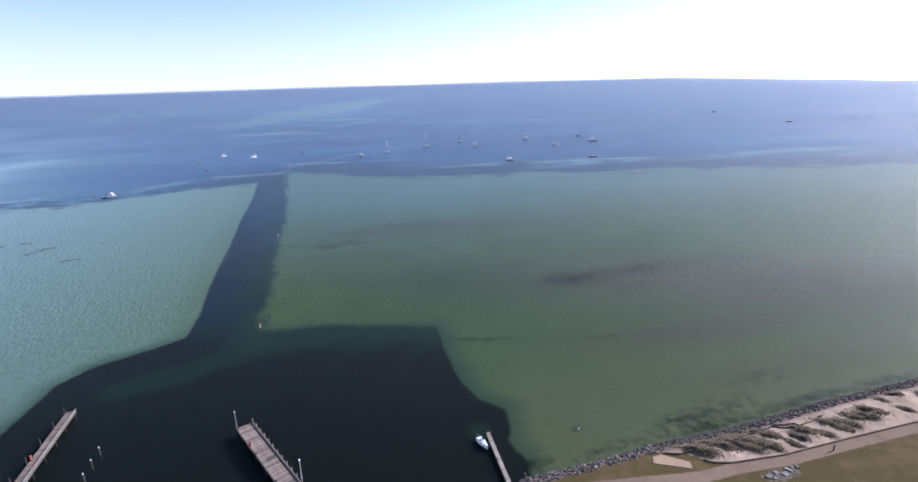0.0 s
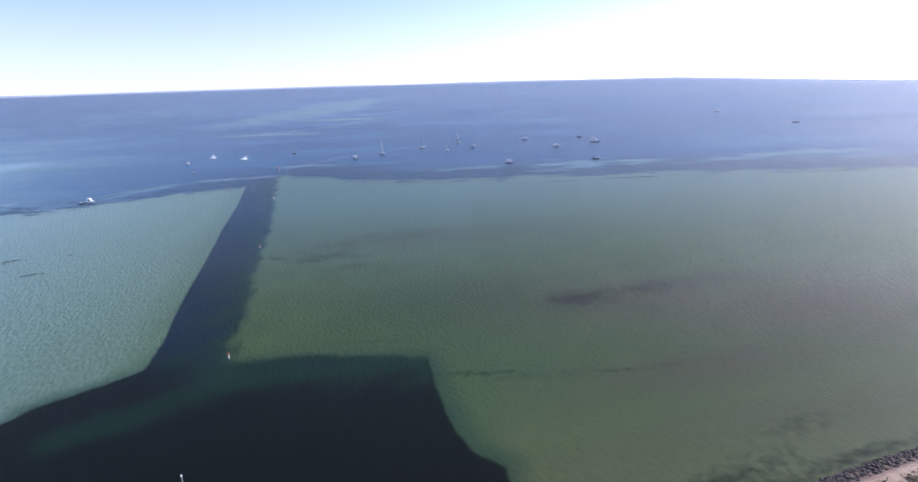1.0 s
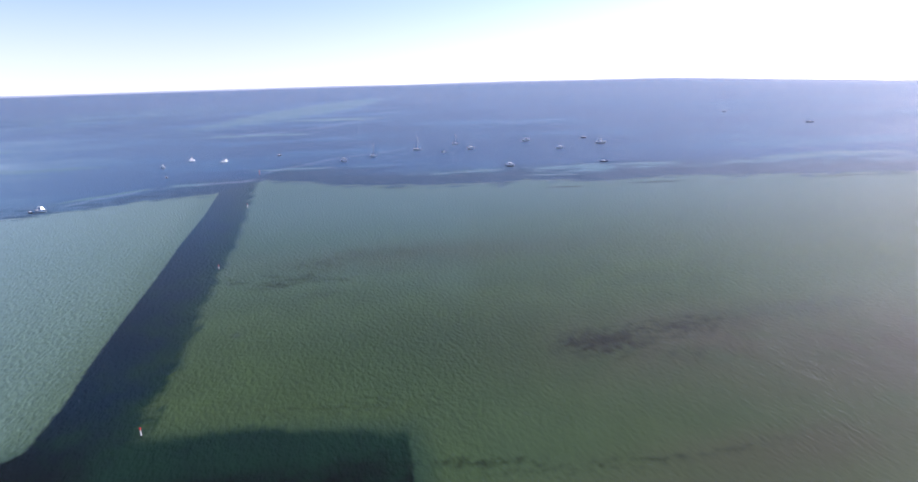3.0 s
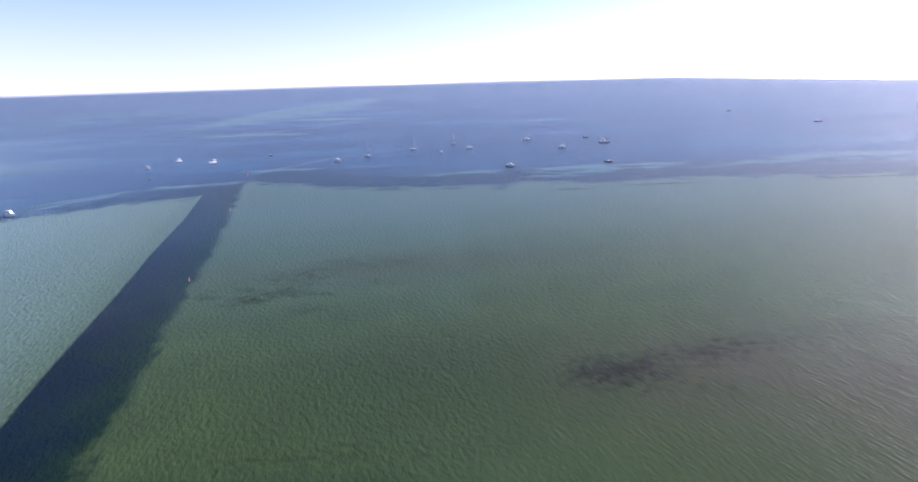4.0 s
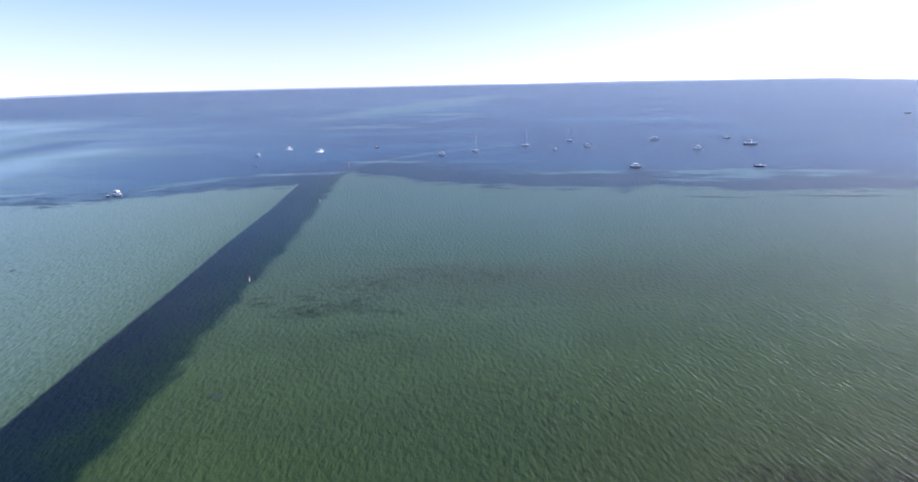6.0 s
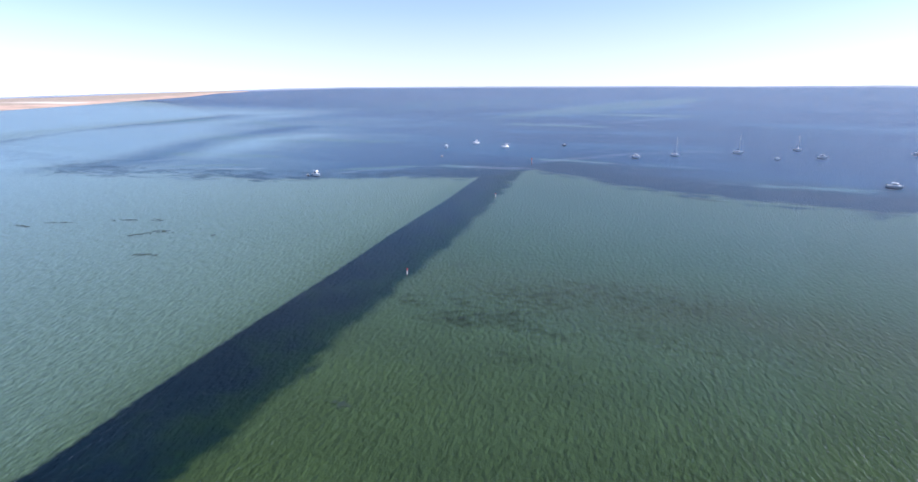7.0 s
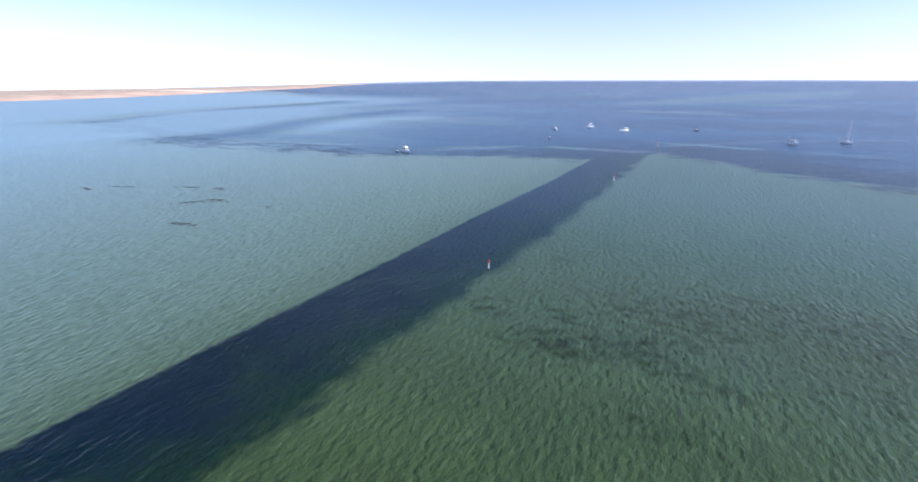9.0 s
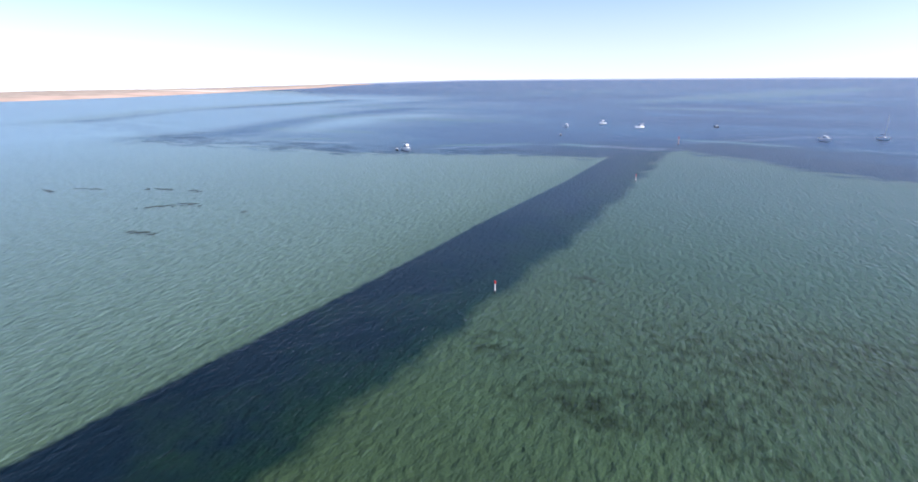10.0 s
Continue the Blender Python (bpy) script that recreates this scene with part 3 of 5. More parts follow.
def sea_rise(px, py):
    """The sea's far rim: a little high over the open sea, falling away in the east and behind the dune coast in the west."""
    reach = np.hypot(px, py - 80)
    west = np.degrees(np.arctan2(-px, py - 80))
    v = np.clip((west - 42) / 34, 0, 1) * np.clip((175 - west) / 40, 0, 1)
    u = np.clip((reach - 2200) / 2500, 0, 1)
    w = np.maximum(reach - 1850, 0)
    fall = w * w / (w + 250) / 2720
    e = np.clip((-west - 19) / 22, 0, 1) * np.clip((175 + west) / 40, 0, 1)
    e = e * e * (3 - 2 * e)
    d = np.maximum(reach - 2450, 0)
    drop = d * d / (d + 250) / 2080
    return 16.0 * (1 - v) * (1 - e) * u * u * (3 - 2 * u) - 50.0 * v * fall - 38.0 * e * drop


def seabed_z(px, py):
    s = py - shore_y(px)
    z = -0.25 - 1.6 * np.clip(s / 45, 0, 1)
    z = z - 3.5 * np.clip(f_deep(px, py) / 60 + 0.2, 0, 1)
    z = z - 3.4 * np.clip((f_basin(px, py) + 1) / 9, 0, 1) * np.clip(s / 10, 0, 1)
    return sea_rise(px, py) + 0.11 * np.where(s < 0, np.maximum(-0.3 + s * 0.4, -4.0), z)


SEA_R = 4800
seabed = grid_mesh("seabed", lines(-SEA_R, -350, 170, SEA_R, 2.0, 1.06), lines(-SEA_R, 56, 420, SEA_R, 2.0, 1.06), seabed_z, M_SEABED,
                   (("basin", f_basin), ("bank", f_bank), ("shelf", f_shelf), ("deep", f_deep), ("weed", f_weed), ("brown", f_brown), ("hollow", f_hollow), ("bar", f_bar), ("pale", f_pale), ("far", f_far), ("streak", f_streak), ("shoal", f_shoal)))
tagged(seabed, "green sandy seabed with dark weed beds and a dredged channel", "seabed", kind="structure")
water = grid_mesh("water", np.linspace(-SEA_R, SEA_R, 193), np.linspace(-SEA_R, SEA_R, 193), sea_rise, M_WATER, (("shoal", f_shoal),))
tagged(water, "calm bay water with small wind ripples", "sea", kind="structure")


M_ORANGE = plain("faded_orange_paint", (0.46, 0.26, 0.22), (0.50, 0.34, 0.30), 0.6, 2.0)
M_BOX = plain("weathered_red_paint", (0.34, 0.07, 0.055), (0.27, 0.075, 0.06), 0.7, 3.0)
# near-black timber; on marker feet it stands in for murky water's dimming
M_DARK_PILE = plain("dark_pile_timber", (0.012, 0.016, 0.012), (0.02, 0.022, 0.014), 0.9, 3.0)


# ---- shore in the foreground ----
EDGE_X = [5, 20, 30, 35.5, 39, 42, 51, 65, 79, 140, 400]
EDGE_Y = [63, 71.2, 73.4, 73.0, 70.6, 70.4, 71.9, 75.8, 79.5, 96, 160]


PATH_LINE = [(17, 65.6), (25, 66.4), (36, 67.4), (42, 69.2), (51, 70.8), (65, 74.7), (79, 78.4), (140, 94.9), (400, 159)]


def inland(px, py):
    return np.interp(px, EDGE_X, EDGE_Y) - py


def bumps(px, py, scale, seed=0.0):
    return np.array([noise.noise((x * scale + seed, y * scale, seed)) for x, y in zip(px, py)])


def land_z(px, py):
    s = shore_y(px) - py
    z = np.where(s < 0, np.maximum(s * 0.9, -14), 1.7 * np.clip(s / 4.0, 0, 1) ** 0.8)
    dune = np.clip((s - 3) / 2, 0, 1) * np.clip(-inland(px, py) / 2.0, 0, 1)
    z = z + dune * (0.4 + 0.4 * bumps(px, py, 0.28) + 0.22 * bumps(px, py, 0.8, 5.0))
    return z + np.clip(inland(px, py) / 60, 0, 1) * 2.0 + np.where(s < -40, np.minimum(sea_rise(px, py), 0), 0)


def make_land():
    m, nt, bsdf = blank("shore_ground")
    n1, n2, n3 = noise_node(nt, 0.22, 5.0), noise_node(nt, 1.7, 5.0, 0.65), noise_node(nt, 7.0, 4.0)
    s, inl = attribute(nt, "shore"), attribute(nt, "inland")
    sand = mix(nt, map_range(nt, n1, 0.35, 0.65), (0.42, 0.315, 0.24), (0.32, 0.235, 0.175))
    sand = mix(nt, map_range(nt, n2, 0.5, 0.72, 0, 0.55), sand, (0.20, 0.155, 0.12))
    litter = maths(nt, "ADD", s, maths(nt, "MULTIPLY_ADD", n2, 3.0, -1.5))
    sand = mix(nt, map_range(nt, litter, 3.2, 5.2, 1.0, 0.0), sand, (0.14, 0.10, 0.083))
    path = mix(nt, map_range(nt, n3, 0.3, 0.7), (0.22, 0.158, 0.115), (0.17, 0.122, 0.09))
    path = mix(nt, map_range(nt, n1, 0.45, 0.65, 0, 0.5), path, (0.14, 0.10, 0.075))
    lawn = mix(nt, map_range(nt, n3, 0.3, 0.7), (0.060, 0.047, 0.018), (0.092, 0.068, 0.027))
    lawn = mix(nt, map_range(nt, n1, 0.45, 0.7, 0, 0.7), lawn, (0.12, 0.085, 0.045))
    yard = maths(nt, "ADD", attribute(nt, "yard"), maths(nt, "MULTIPLY_ADD", n2, 1.2, -0.6))
    rubble = mix(nt, map_range(nt, n2, 0.4, 0.6), (0.075, 0.06, 0.05), (0.14, 0.12, 0.10))
    lawn = mix(nt, map_range(nt, yard, 0.3, 0.5), lawn, rubble)
    e = maths(nt, "ADD", inl, maths(nt, "MULTIPLY_ADD", n2, 0.8, -0.4))
    col = mix(nt, map_range(nt, e, -0.1, 0.1), sand, lawn)
    worn = maths(nt, "ADD", attribute(nt, "path"), maths(nt, "MULTIPLY_ADD", n2, 0.7, -0.35))
    col = mix(nt, map_range(nt, worn, 1.05, 1.35, 1.0, 0.0), col, path)
    link(nt, col, bsdf.inputs["Base Color"])
    bsdf.inputs["Roughness"].default_value, bsdf.inputs["Specular IOR Level"].default_value = 0.95, 0.1
    bn = nt.nodes.new("ShaderNodeBump")
    bn.inputs["Strength"].default_value, bn.inputs["Distance"].default_value = 0.6, 0.12
    link(nt, n2, bn.inputs["Height"])
    link(nt, bn.outputs[0], bsdf.inputs["Normal"])
    return m


M_LAND = make_land()
ground = grid_mesh("ground", lines(-4800, 8, 120, 4800, 0.6, 1.25), lines(-4800, 60, 104, 1200, 0.6, 1.25), land_z, M_LAND,
                   (("yard", lambda x, y: bed_density(x, y, [(48.2, 67.6, 3.4, 1.3, 12, 0.9)])), ("path", lambda x, y: np.clip(line_distance(x, y, PATH_LINE), 0, 20)), ("shore", lambda x, y: np.clip(shore_y(x) - y, -20, 100)), ("inland", lambda x, y: np.clip(inland(x, y), -50, 50))))
tagged(ground, "sandy dunes, gravel path and dry lawn behind the beach", "ground", kind="structure")


def ground_at(x, y):
    return float(land_z(np.array([x]), np.array([y]))[0])


def boulder_mesh(seed):
    rnd = random.Random(seed)
    bm = bmesh.new()
    bmesh.ops.create_icosphere(bm, subdivisions=1, radius=1.0)
    for v in bm.verts:
        v.co *= 0.72 + 0.5 * rnd.random()
    bmesh.ops.transform(bm, matrix=Matrix.Diagonal((1.0, 0.75 + 0.3 * rnd.random(), 0.55 + 0.25 * rnd.random(), 1)), verts=bm.verts)
    return bm


def revetment():
    rnd = random.Random(7)
    top = thing("rock_revetment", "dark basalt boulders piled along the waterline", "rock wall", m=pose(40, 80, 0))
    inverse = top.matrix_basis.inverted()
    meshes = [mesh_of("boulder", boulder_mesh(k), M_ROCK) for k in range(7)]
    pale = [mesh_of("boulder", boulder_mesh(k), M_ROCK_PALE) for k in range(7)]
    shapes = [[v.co.copy() for v in me.vertices] for me in meshes]
    tris = [[tuple(p.vertices) for p in me.polygons] for me in meshes]
    verts, faces, count = [], [], 0
    for n in range(5200):
        x = 8.5 + 131 * rnd.random()
        s = rnd.gauss(1.1, 1.25)
        if s < -1.4 or s > 3.6:
            continue
        y = float(shore_y(x)) - s
        r = 0.13 + 0.24 * rnd.random() ** 1.8
        z = max(ground_at(x, y), -0.25) + r * 0.2
        m = pose(x, y, z, rnd.random() * 40, rnd.random() * 40, rnd.random() * 360) @ Matrix.Diagonal((r, r, r, 1))
        if (x < 32 or n % 4 == 0) and x < 80 and count < 300:
            ob = new("boulder", pale[n % 7] if x < 32 else meshes[n % 7])
            ob.parent = top
            ob.matrix_basis = inverse @ m
            count += 1
        else:
            a = len(verts)
            local = inverse @ m
            verts += [local @ v for v in shapes[n % 7]]
            faces += [(a + i, a + j, a + k) for i, j, k in tris[n % 7]]
    me = bpy.data.meshes.new("rock_fill")
    me.from_pydata(verts, [], faces)
    me.materials.append(M_ROCK)
    fill = new("rock_fill", me)
    fill.parent = top
    tagged(fill, kind="stuff")


def scrub():
    """Low tufts over the dunes, leaning with the wind."""
    rnd = random.Random(3)
    spots = [(40.5, 75.2, 2.2), (44.5, 75.6, 2.4), (46.5, 73.8, 2.2), (36.8, 74.2, 1.8), (49.6, 78.0, 1.8), (64.2, 78.0, 1.8), (70.5, 81.0, 2.2), (55.8, 76.0, 1.6), (50, 73.6, 1.6), (38.6, 73.1, 2.6), (42.5, 74.3, 2.4), (48, 74.9, 2.8), (51, 76.4, 1.8), (57.5, 77.6, 2.2), (62.7, 79.4, 2.0), (66, 79.2, 2.2), (68.4, 80.8, 1.8), (72.6, 82.2, 2.3),
             (80.2, 87, 1.4), (76.6, 85.6, 1.2), (78.8, 82.5, 1.3), (45, 77.2, 1.5), (54, 74.3, 1.4), (86, 86.5, 1.8), (92, 89, 2.2), (35.5, 75.0, 1.3), (60.5, 76.6, 1.4), (98, 91, 2.4)]
    verts, faces = [], []
    for cx, cy, r in spots:
        for _ in range(int(520 * r)):
            u, v = rnd.gauss(0, 0.5), rnd.gauss(0, 0.24)
            c, s = math.cos(radians(-28)), math.sin(radians(-28))
            x, y = cx + r * (u * c - v * s), cy + r * (u * s + v * c)
            h = 0.24 * r * max(0.0, 1 - (u * u + 4 * v * v)) * 0.6
            z = ground_at(x, y) + h * rnd.random()
            for _ in range(2):
                a, w, t = rnd.random() * 6.28, 0.08 + 0.10 * rnd.random(), 0.04 + 0.09 * rnd.random()
                k = len(verts)
                verts += [(x - w * math.cos(a), y - w * math.sin(a), z - 0.05), (x + w * math.cos(a), y + w * math.sin(a), z - 0.05),
                          (x - 0.26 * math.sin(a), y + 0.26 * math.cos(a), z + t)]
                faces.append((k, k + 1, k + 2))
    me = bpy.data.meshes.new("dune_scrub")
    me.from_pydata(verts, [], faces)
    me.materials.append(M_SCRUB)
    tagged(new("dune_scrub", me), "low brown-green scrub tufts on pale sand dunes", "scrub", kind="stuff")


M_EDGE = plain("brown_edging_timber", (0.17, 0.115, 0.08), (0.12, 0.085, 0.06), 0.85, 2.0)


def path_edge():
    """Timber edging between dunes and path."""
    bm = bmesh.new()
    xs = np.arange(38, 110, 0.8)
    ys = np.interp(xs, EDGE_X, EDGE_Y)
    pts = [(x, y, ground_at(x, y)) for x, y in zip(xs, ys)]
    secs = [[(x, y - 0.09, z - 0.2), (x, y + 0.09, z - 0.2), (x, y + 0.09, z + 0.26), (x, y - 0.09, z + 0.26)] for x, y, z in pts]
    lofted(bm, secs)
    ob = new("path_edging", mesh_of("path_edging", bm, M_EDGE))
    tagged(ob, "low dark timber edging beside the gravel path", "edging", kind="structure")


def dune_fence(pts, label):
    """A low brush fence on stakes, holding the sand back."""
    fx, fy = [p[0] for p in pts], [p[1] for p in pts]
    xs = np.arange(fx[0], fx[-1], 0.25)
    ys = np.interp(xs, fx, fy)
    rnd = random.Random(len(pts))
    secs, stakes = [], []
    for k, (x, y) in enumerate(zip(xs, ys)):
        y += 0.1 * math.sin(k * 0.56)
        z = ground_at(x, y)
        h = max(0.08, 0.26 + 0.22 * noise.noise((x * 1.3, y, 2.0)) + rnd.uniform(-0.05, 0.05))
        secs.append([(x, y - 0.05, z - 0.2), (x, y + 0.05, z - 0.2), (x, y + 0.025, z + h), (x, y - 0.025, z + h)])
        if k % 6 == 0:
            stakes.append((x, y, z))
    bm = bmesh.new()
    lofted(bm, secs)
    ob = new("sand_fence", mesh_of("sand_fence", bm, M_BRUSH))
    tagged(ob, label, "fence", "fences on the dunes")
    for x, y, z in stakes:
        bm = bmesh.new()
        part("stake", tube(bm, (x, y, z - 0.3), (x + rnd.uniform(-0.05, 0.05), y, z + 0.5 + rnd.uniform(0, 0.1)), 0.045, 0.035, 7), M_EDGE, ob)


def rubble():
    """Broken slabs of concrete lying by the path."""
    rnd = random.Random(11)
    for x, y, w, d in ((45.9, 67.2, 1.3, 0.8), (47.3, 67.9, 0.9, 0.7), (48.6, 67.5, 1.1, 0.9), (49.6, 68.4, 1.4, 0.7), (50.4, 69.0, 0.7, 0.6), (46.6, 66.7, 0.8, 0.5), (51.3, 69.1, 0.9, 0.5)):
        bm = bmesh.new()
        box(bm, (0, 0, 0.06), (w * 0.75, d * 0.75, 0.2), bevel=0.03)
        for v in bm.verts:
            v.co += Vector((rnd.uniform(-0.12, 0.12), rnd.uniform(-0.1, 0.1), rnd.uniform(-0.03, 0.03)))
        ob = new("broken_concrete", mesh_of("broken_concrete", bm, M_ROCK_PALE))
        ob.matrix_basis = pose(x, y, ground_at(x, y), rnd.uniform(-4, 4), rnd.uniform(-4, 4), rnd.uniform(0, 180))
        tagged(ob, "broken grey concrete slab lying on dry grass", "rubble", "broken slabs by the path")


def mooring_buoy(x, y):
    t = thing("mooring_buoy", "small white round buoy floating over dark weed", "buoy", m=pose(x, y, 0))
    bm = bmesh.new()
    bmesh.ops.create_uvsphere(bm, u_segments=14, v_segments=9, radius=0.15)
    bmesh.ops.transform(bm, matrix=Matrix.Translation((0, 0, 0.05)) @ Matrix.Diagonal((1, 1, 0.85, 1)), verts=bm.verts)
    part("float", bm, M_WHITE, t, smooth=True)
    bm = bmesh.new()
    part("ring", tube(bm, (0, 0, 0.16), (0, 0, 0.24), 0.04, 0.03, 8), M_BLACK, t)


M_BRUSH = plain("dark_brushwood", (0.125, 0.092, 0.07), (0.075, 0.056, 0.045), 0.95, 2.0, bump=0.02)
M_SLAB = plain("sandy_concrete", (0.33, 0.225, 0.145), (0.27, 0.185, 0.125), 0.9, 0.8, bump=0.01)


def slab():
    bm = bmesh.new()
    pts = [(30.2, 72.3), (31.8, 72.8), (35.6, 70.8), (35.3, 69.2), (29.8, 70.7)]
    a = [bm.verts.new((x, y, ground_at(x, y) - 0.5)) for x, y in pts]
    b = [bm.verts.new((x, y, ground_at(x, y) + 0.08)) for x, y in pts]
    bm.faces.new(a)
    bm.faces.new(b[::-1])
    for i in range(len(pts)):
        j = (i + 1) % len(pts)
        bm.faces.new((a[i], b[i], b[j], a[j]))
    bmesh.ops.recalc_face_normals(bm, faces=bm.faces)
    bmesh.ops.bevel(bm, geom=list(bm.edges), offset=0.04, segments=1, affect="EDGES")
    tagged(new("concrete_slab", mesh_of("concrete_slab", bm, M_SLAB)), "sandy tan concrete slab at the end of the lawn", "slab")


# ---- piers ----
def axis_pose(a, b, z):
    """A pose at a whose x axis runs to b; and the length."""
    d = Vector((b[0] - a[0], b[1] - a[1], 0))
    return pose(a[0], a[1], z, 0, 0, math.degrees(math.atan2(d.y, d.x))), d.length


M_POST = plain("grey_weathered_post", (0.30, 0.28, 0.26), (0.16, 0.145, 0.13), 0.85, 2.0)


def planked_pier(label, a, b, z, width, plank, group=""):
    m, length = axis_pose(a, b, z)
    top = thing("timber_pier", label, "pier", group, m)
    rnd = random.Random(int(abs(a[0])))
    plank_mesh = []
    for k in range(4):
        bm = bmesh.new()
        plank_mesh.append(mesh_of("plank", box(bm, (0, 0, 0), (plank - 0.025, width + 0.04 * k, 0.07), bevel=0.008), M_PLANK))
    for i in range(int(length / plank)):
        ob = new("plank", plank_mesh[rnd.randrange(4)])
        ob.parent = top
        ob.matrix_basis = pose((i + 0.5) * plank, rnd.uniform(-0.03, 0.03), -0.035 + rnd.uniform(-0.008, 0.008), 0, 0, rnd.uniform(-0.3, 0.3))
    for side in (-1, 0, 1):
        bm = bmesh.new()
        part("beam", box(bm, (length / 2, side * width * 0.42, -0.24), (length, 0.2, 0.3), bevel=0.015), M_PILE, top)
    x = 0.5
    while x < length:
        for side in (-1, 1):
            bm = bmesh.new()
            part("pile", tube(bm, (x, side * (width / 2 - 0.25), -0.1), (x, side * (width / 2 - 0.25), -z - 1.2), 0.15, 0.17, 10), M_DARK_PILE, top)
        x += 4.2
    return top, length


def pier_rail(top, length, y, gap, height, material, rail=True):
    x = 0.4
    while x < length:
        bm = bmesh.new()
        part("rail_post", box(bm, (x, y, height / 2 - 0.1), (0.13, 0.13, height + 0.2), bevel=0.012), material, top)
        x += gap
    if rail:
        for h in (height * 0.55, height - 0.05):
            bm = bmesh.new()
            part("handrail", box(bm, (length / 2, y, h), (length, 0.06, 0.1), bevel=0.01), material, top)


def lamp_post(x, y, z, h, label):
    t = thing("pier_lamp_post", label, "lamp post", "lamp posts on the pier", pose(x, y, z))
    bm = bmesh.new()
    part("base", tube(bm, (0, 0, 0), (0, 0, 0.12), 0.16, 0.14, 12), M_ALLOY, t)
    bm = bmesh.new()
    part("pole", tube(bm, (0, 0, 0.1), (0, 0, h), 0.09, 0.065, 10), M_ALLOY, t)
    bm = bmesh.new()
    bmesh.ops.create_uvsphere(bm, u_segments=12, v_segments=8, radius=0.165, matrix=Matrix.Translation((0, 0, h + 0.14)))
    part("lantern", bm, M_WHITE, t, "round white lantern", True)


def mooring_pile(x, y, h):
    t = thing("mooring_pile", "dark timber mooring pile with a white cap", "pile", "mooring piles", pose(x, y, 0))
    bm = bmesh.new()
    part("shaft", tube(bm, (0, 0, -1.2), (0, 0, h), 0.12, 0.11, 10), M_DARK_PILE, t)
    bm = bmesh.new()
    tube(bm, (0, 0, h), (0, 0, h + 0.1), 0.135, 0.135, 10)
    tube(bm, (0, 0, h + 0.1), (0, 0, h + 0.24), 0.135, 0.04, 10)
    part("cap", bm, M_WHITE, t, "white cone cap")
    for k in range(3):
        bm = bmesh.new()
        tube(bm, (0, 0, 0.35 + 0.45 * k), (0, 0, 0.45 + 0.45 * k), 0.125, 0.125, 10)
        part("band", bm, M_POST, t, "pale reflective band")


def path_bollard():
    t = thing("path_bollard", "dark timber bollard beside the gravel path", "bollard", m=pose(59.3, 72.6, ground_at(59.3, 72.6)))
    bm = bmesh.new()
    part("post", tube(bm, (0, 0, -0.2), (0, 0, 1.05), 0.11, 0.1, 10), M_PILE, t)
    bm = bmesh.new()
    part("cap", tube(bm, (0, 0, 1.05), (0, 0, 1.16), 0.13, 0.05, 10), M_PILE, t)


M_JETTY = plain("worn_jetty_timber", (0.33, 0.275, 0.23), (0.25, 0.205, 0.17), 0.85, 1.5, vary=0.2)


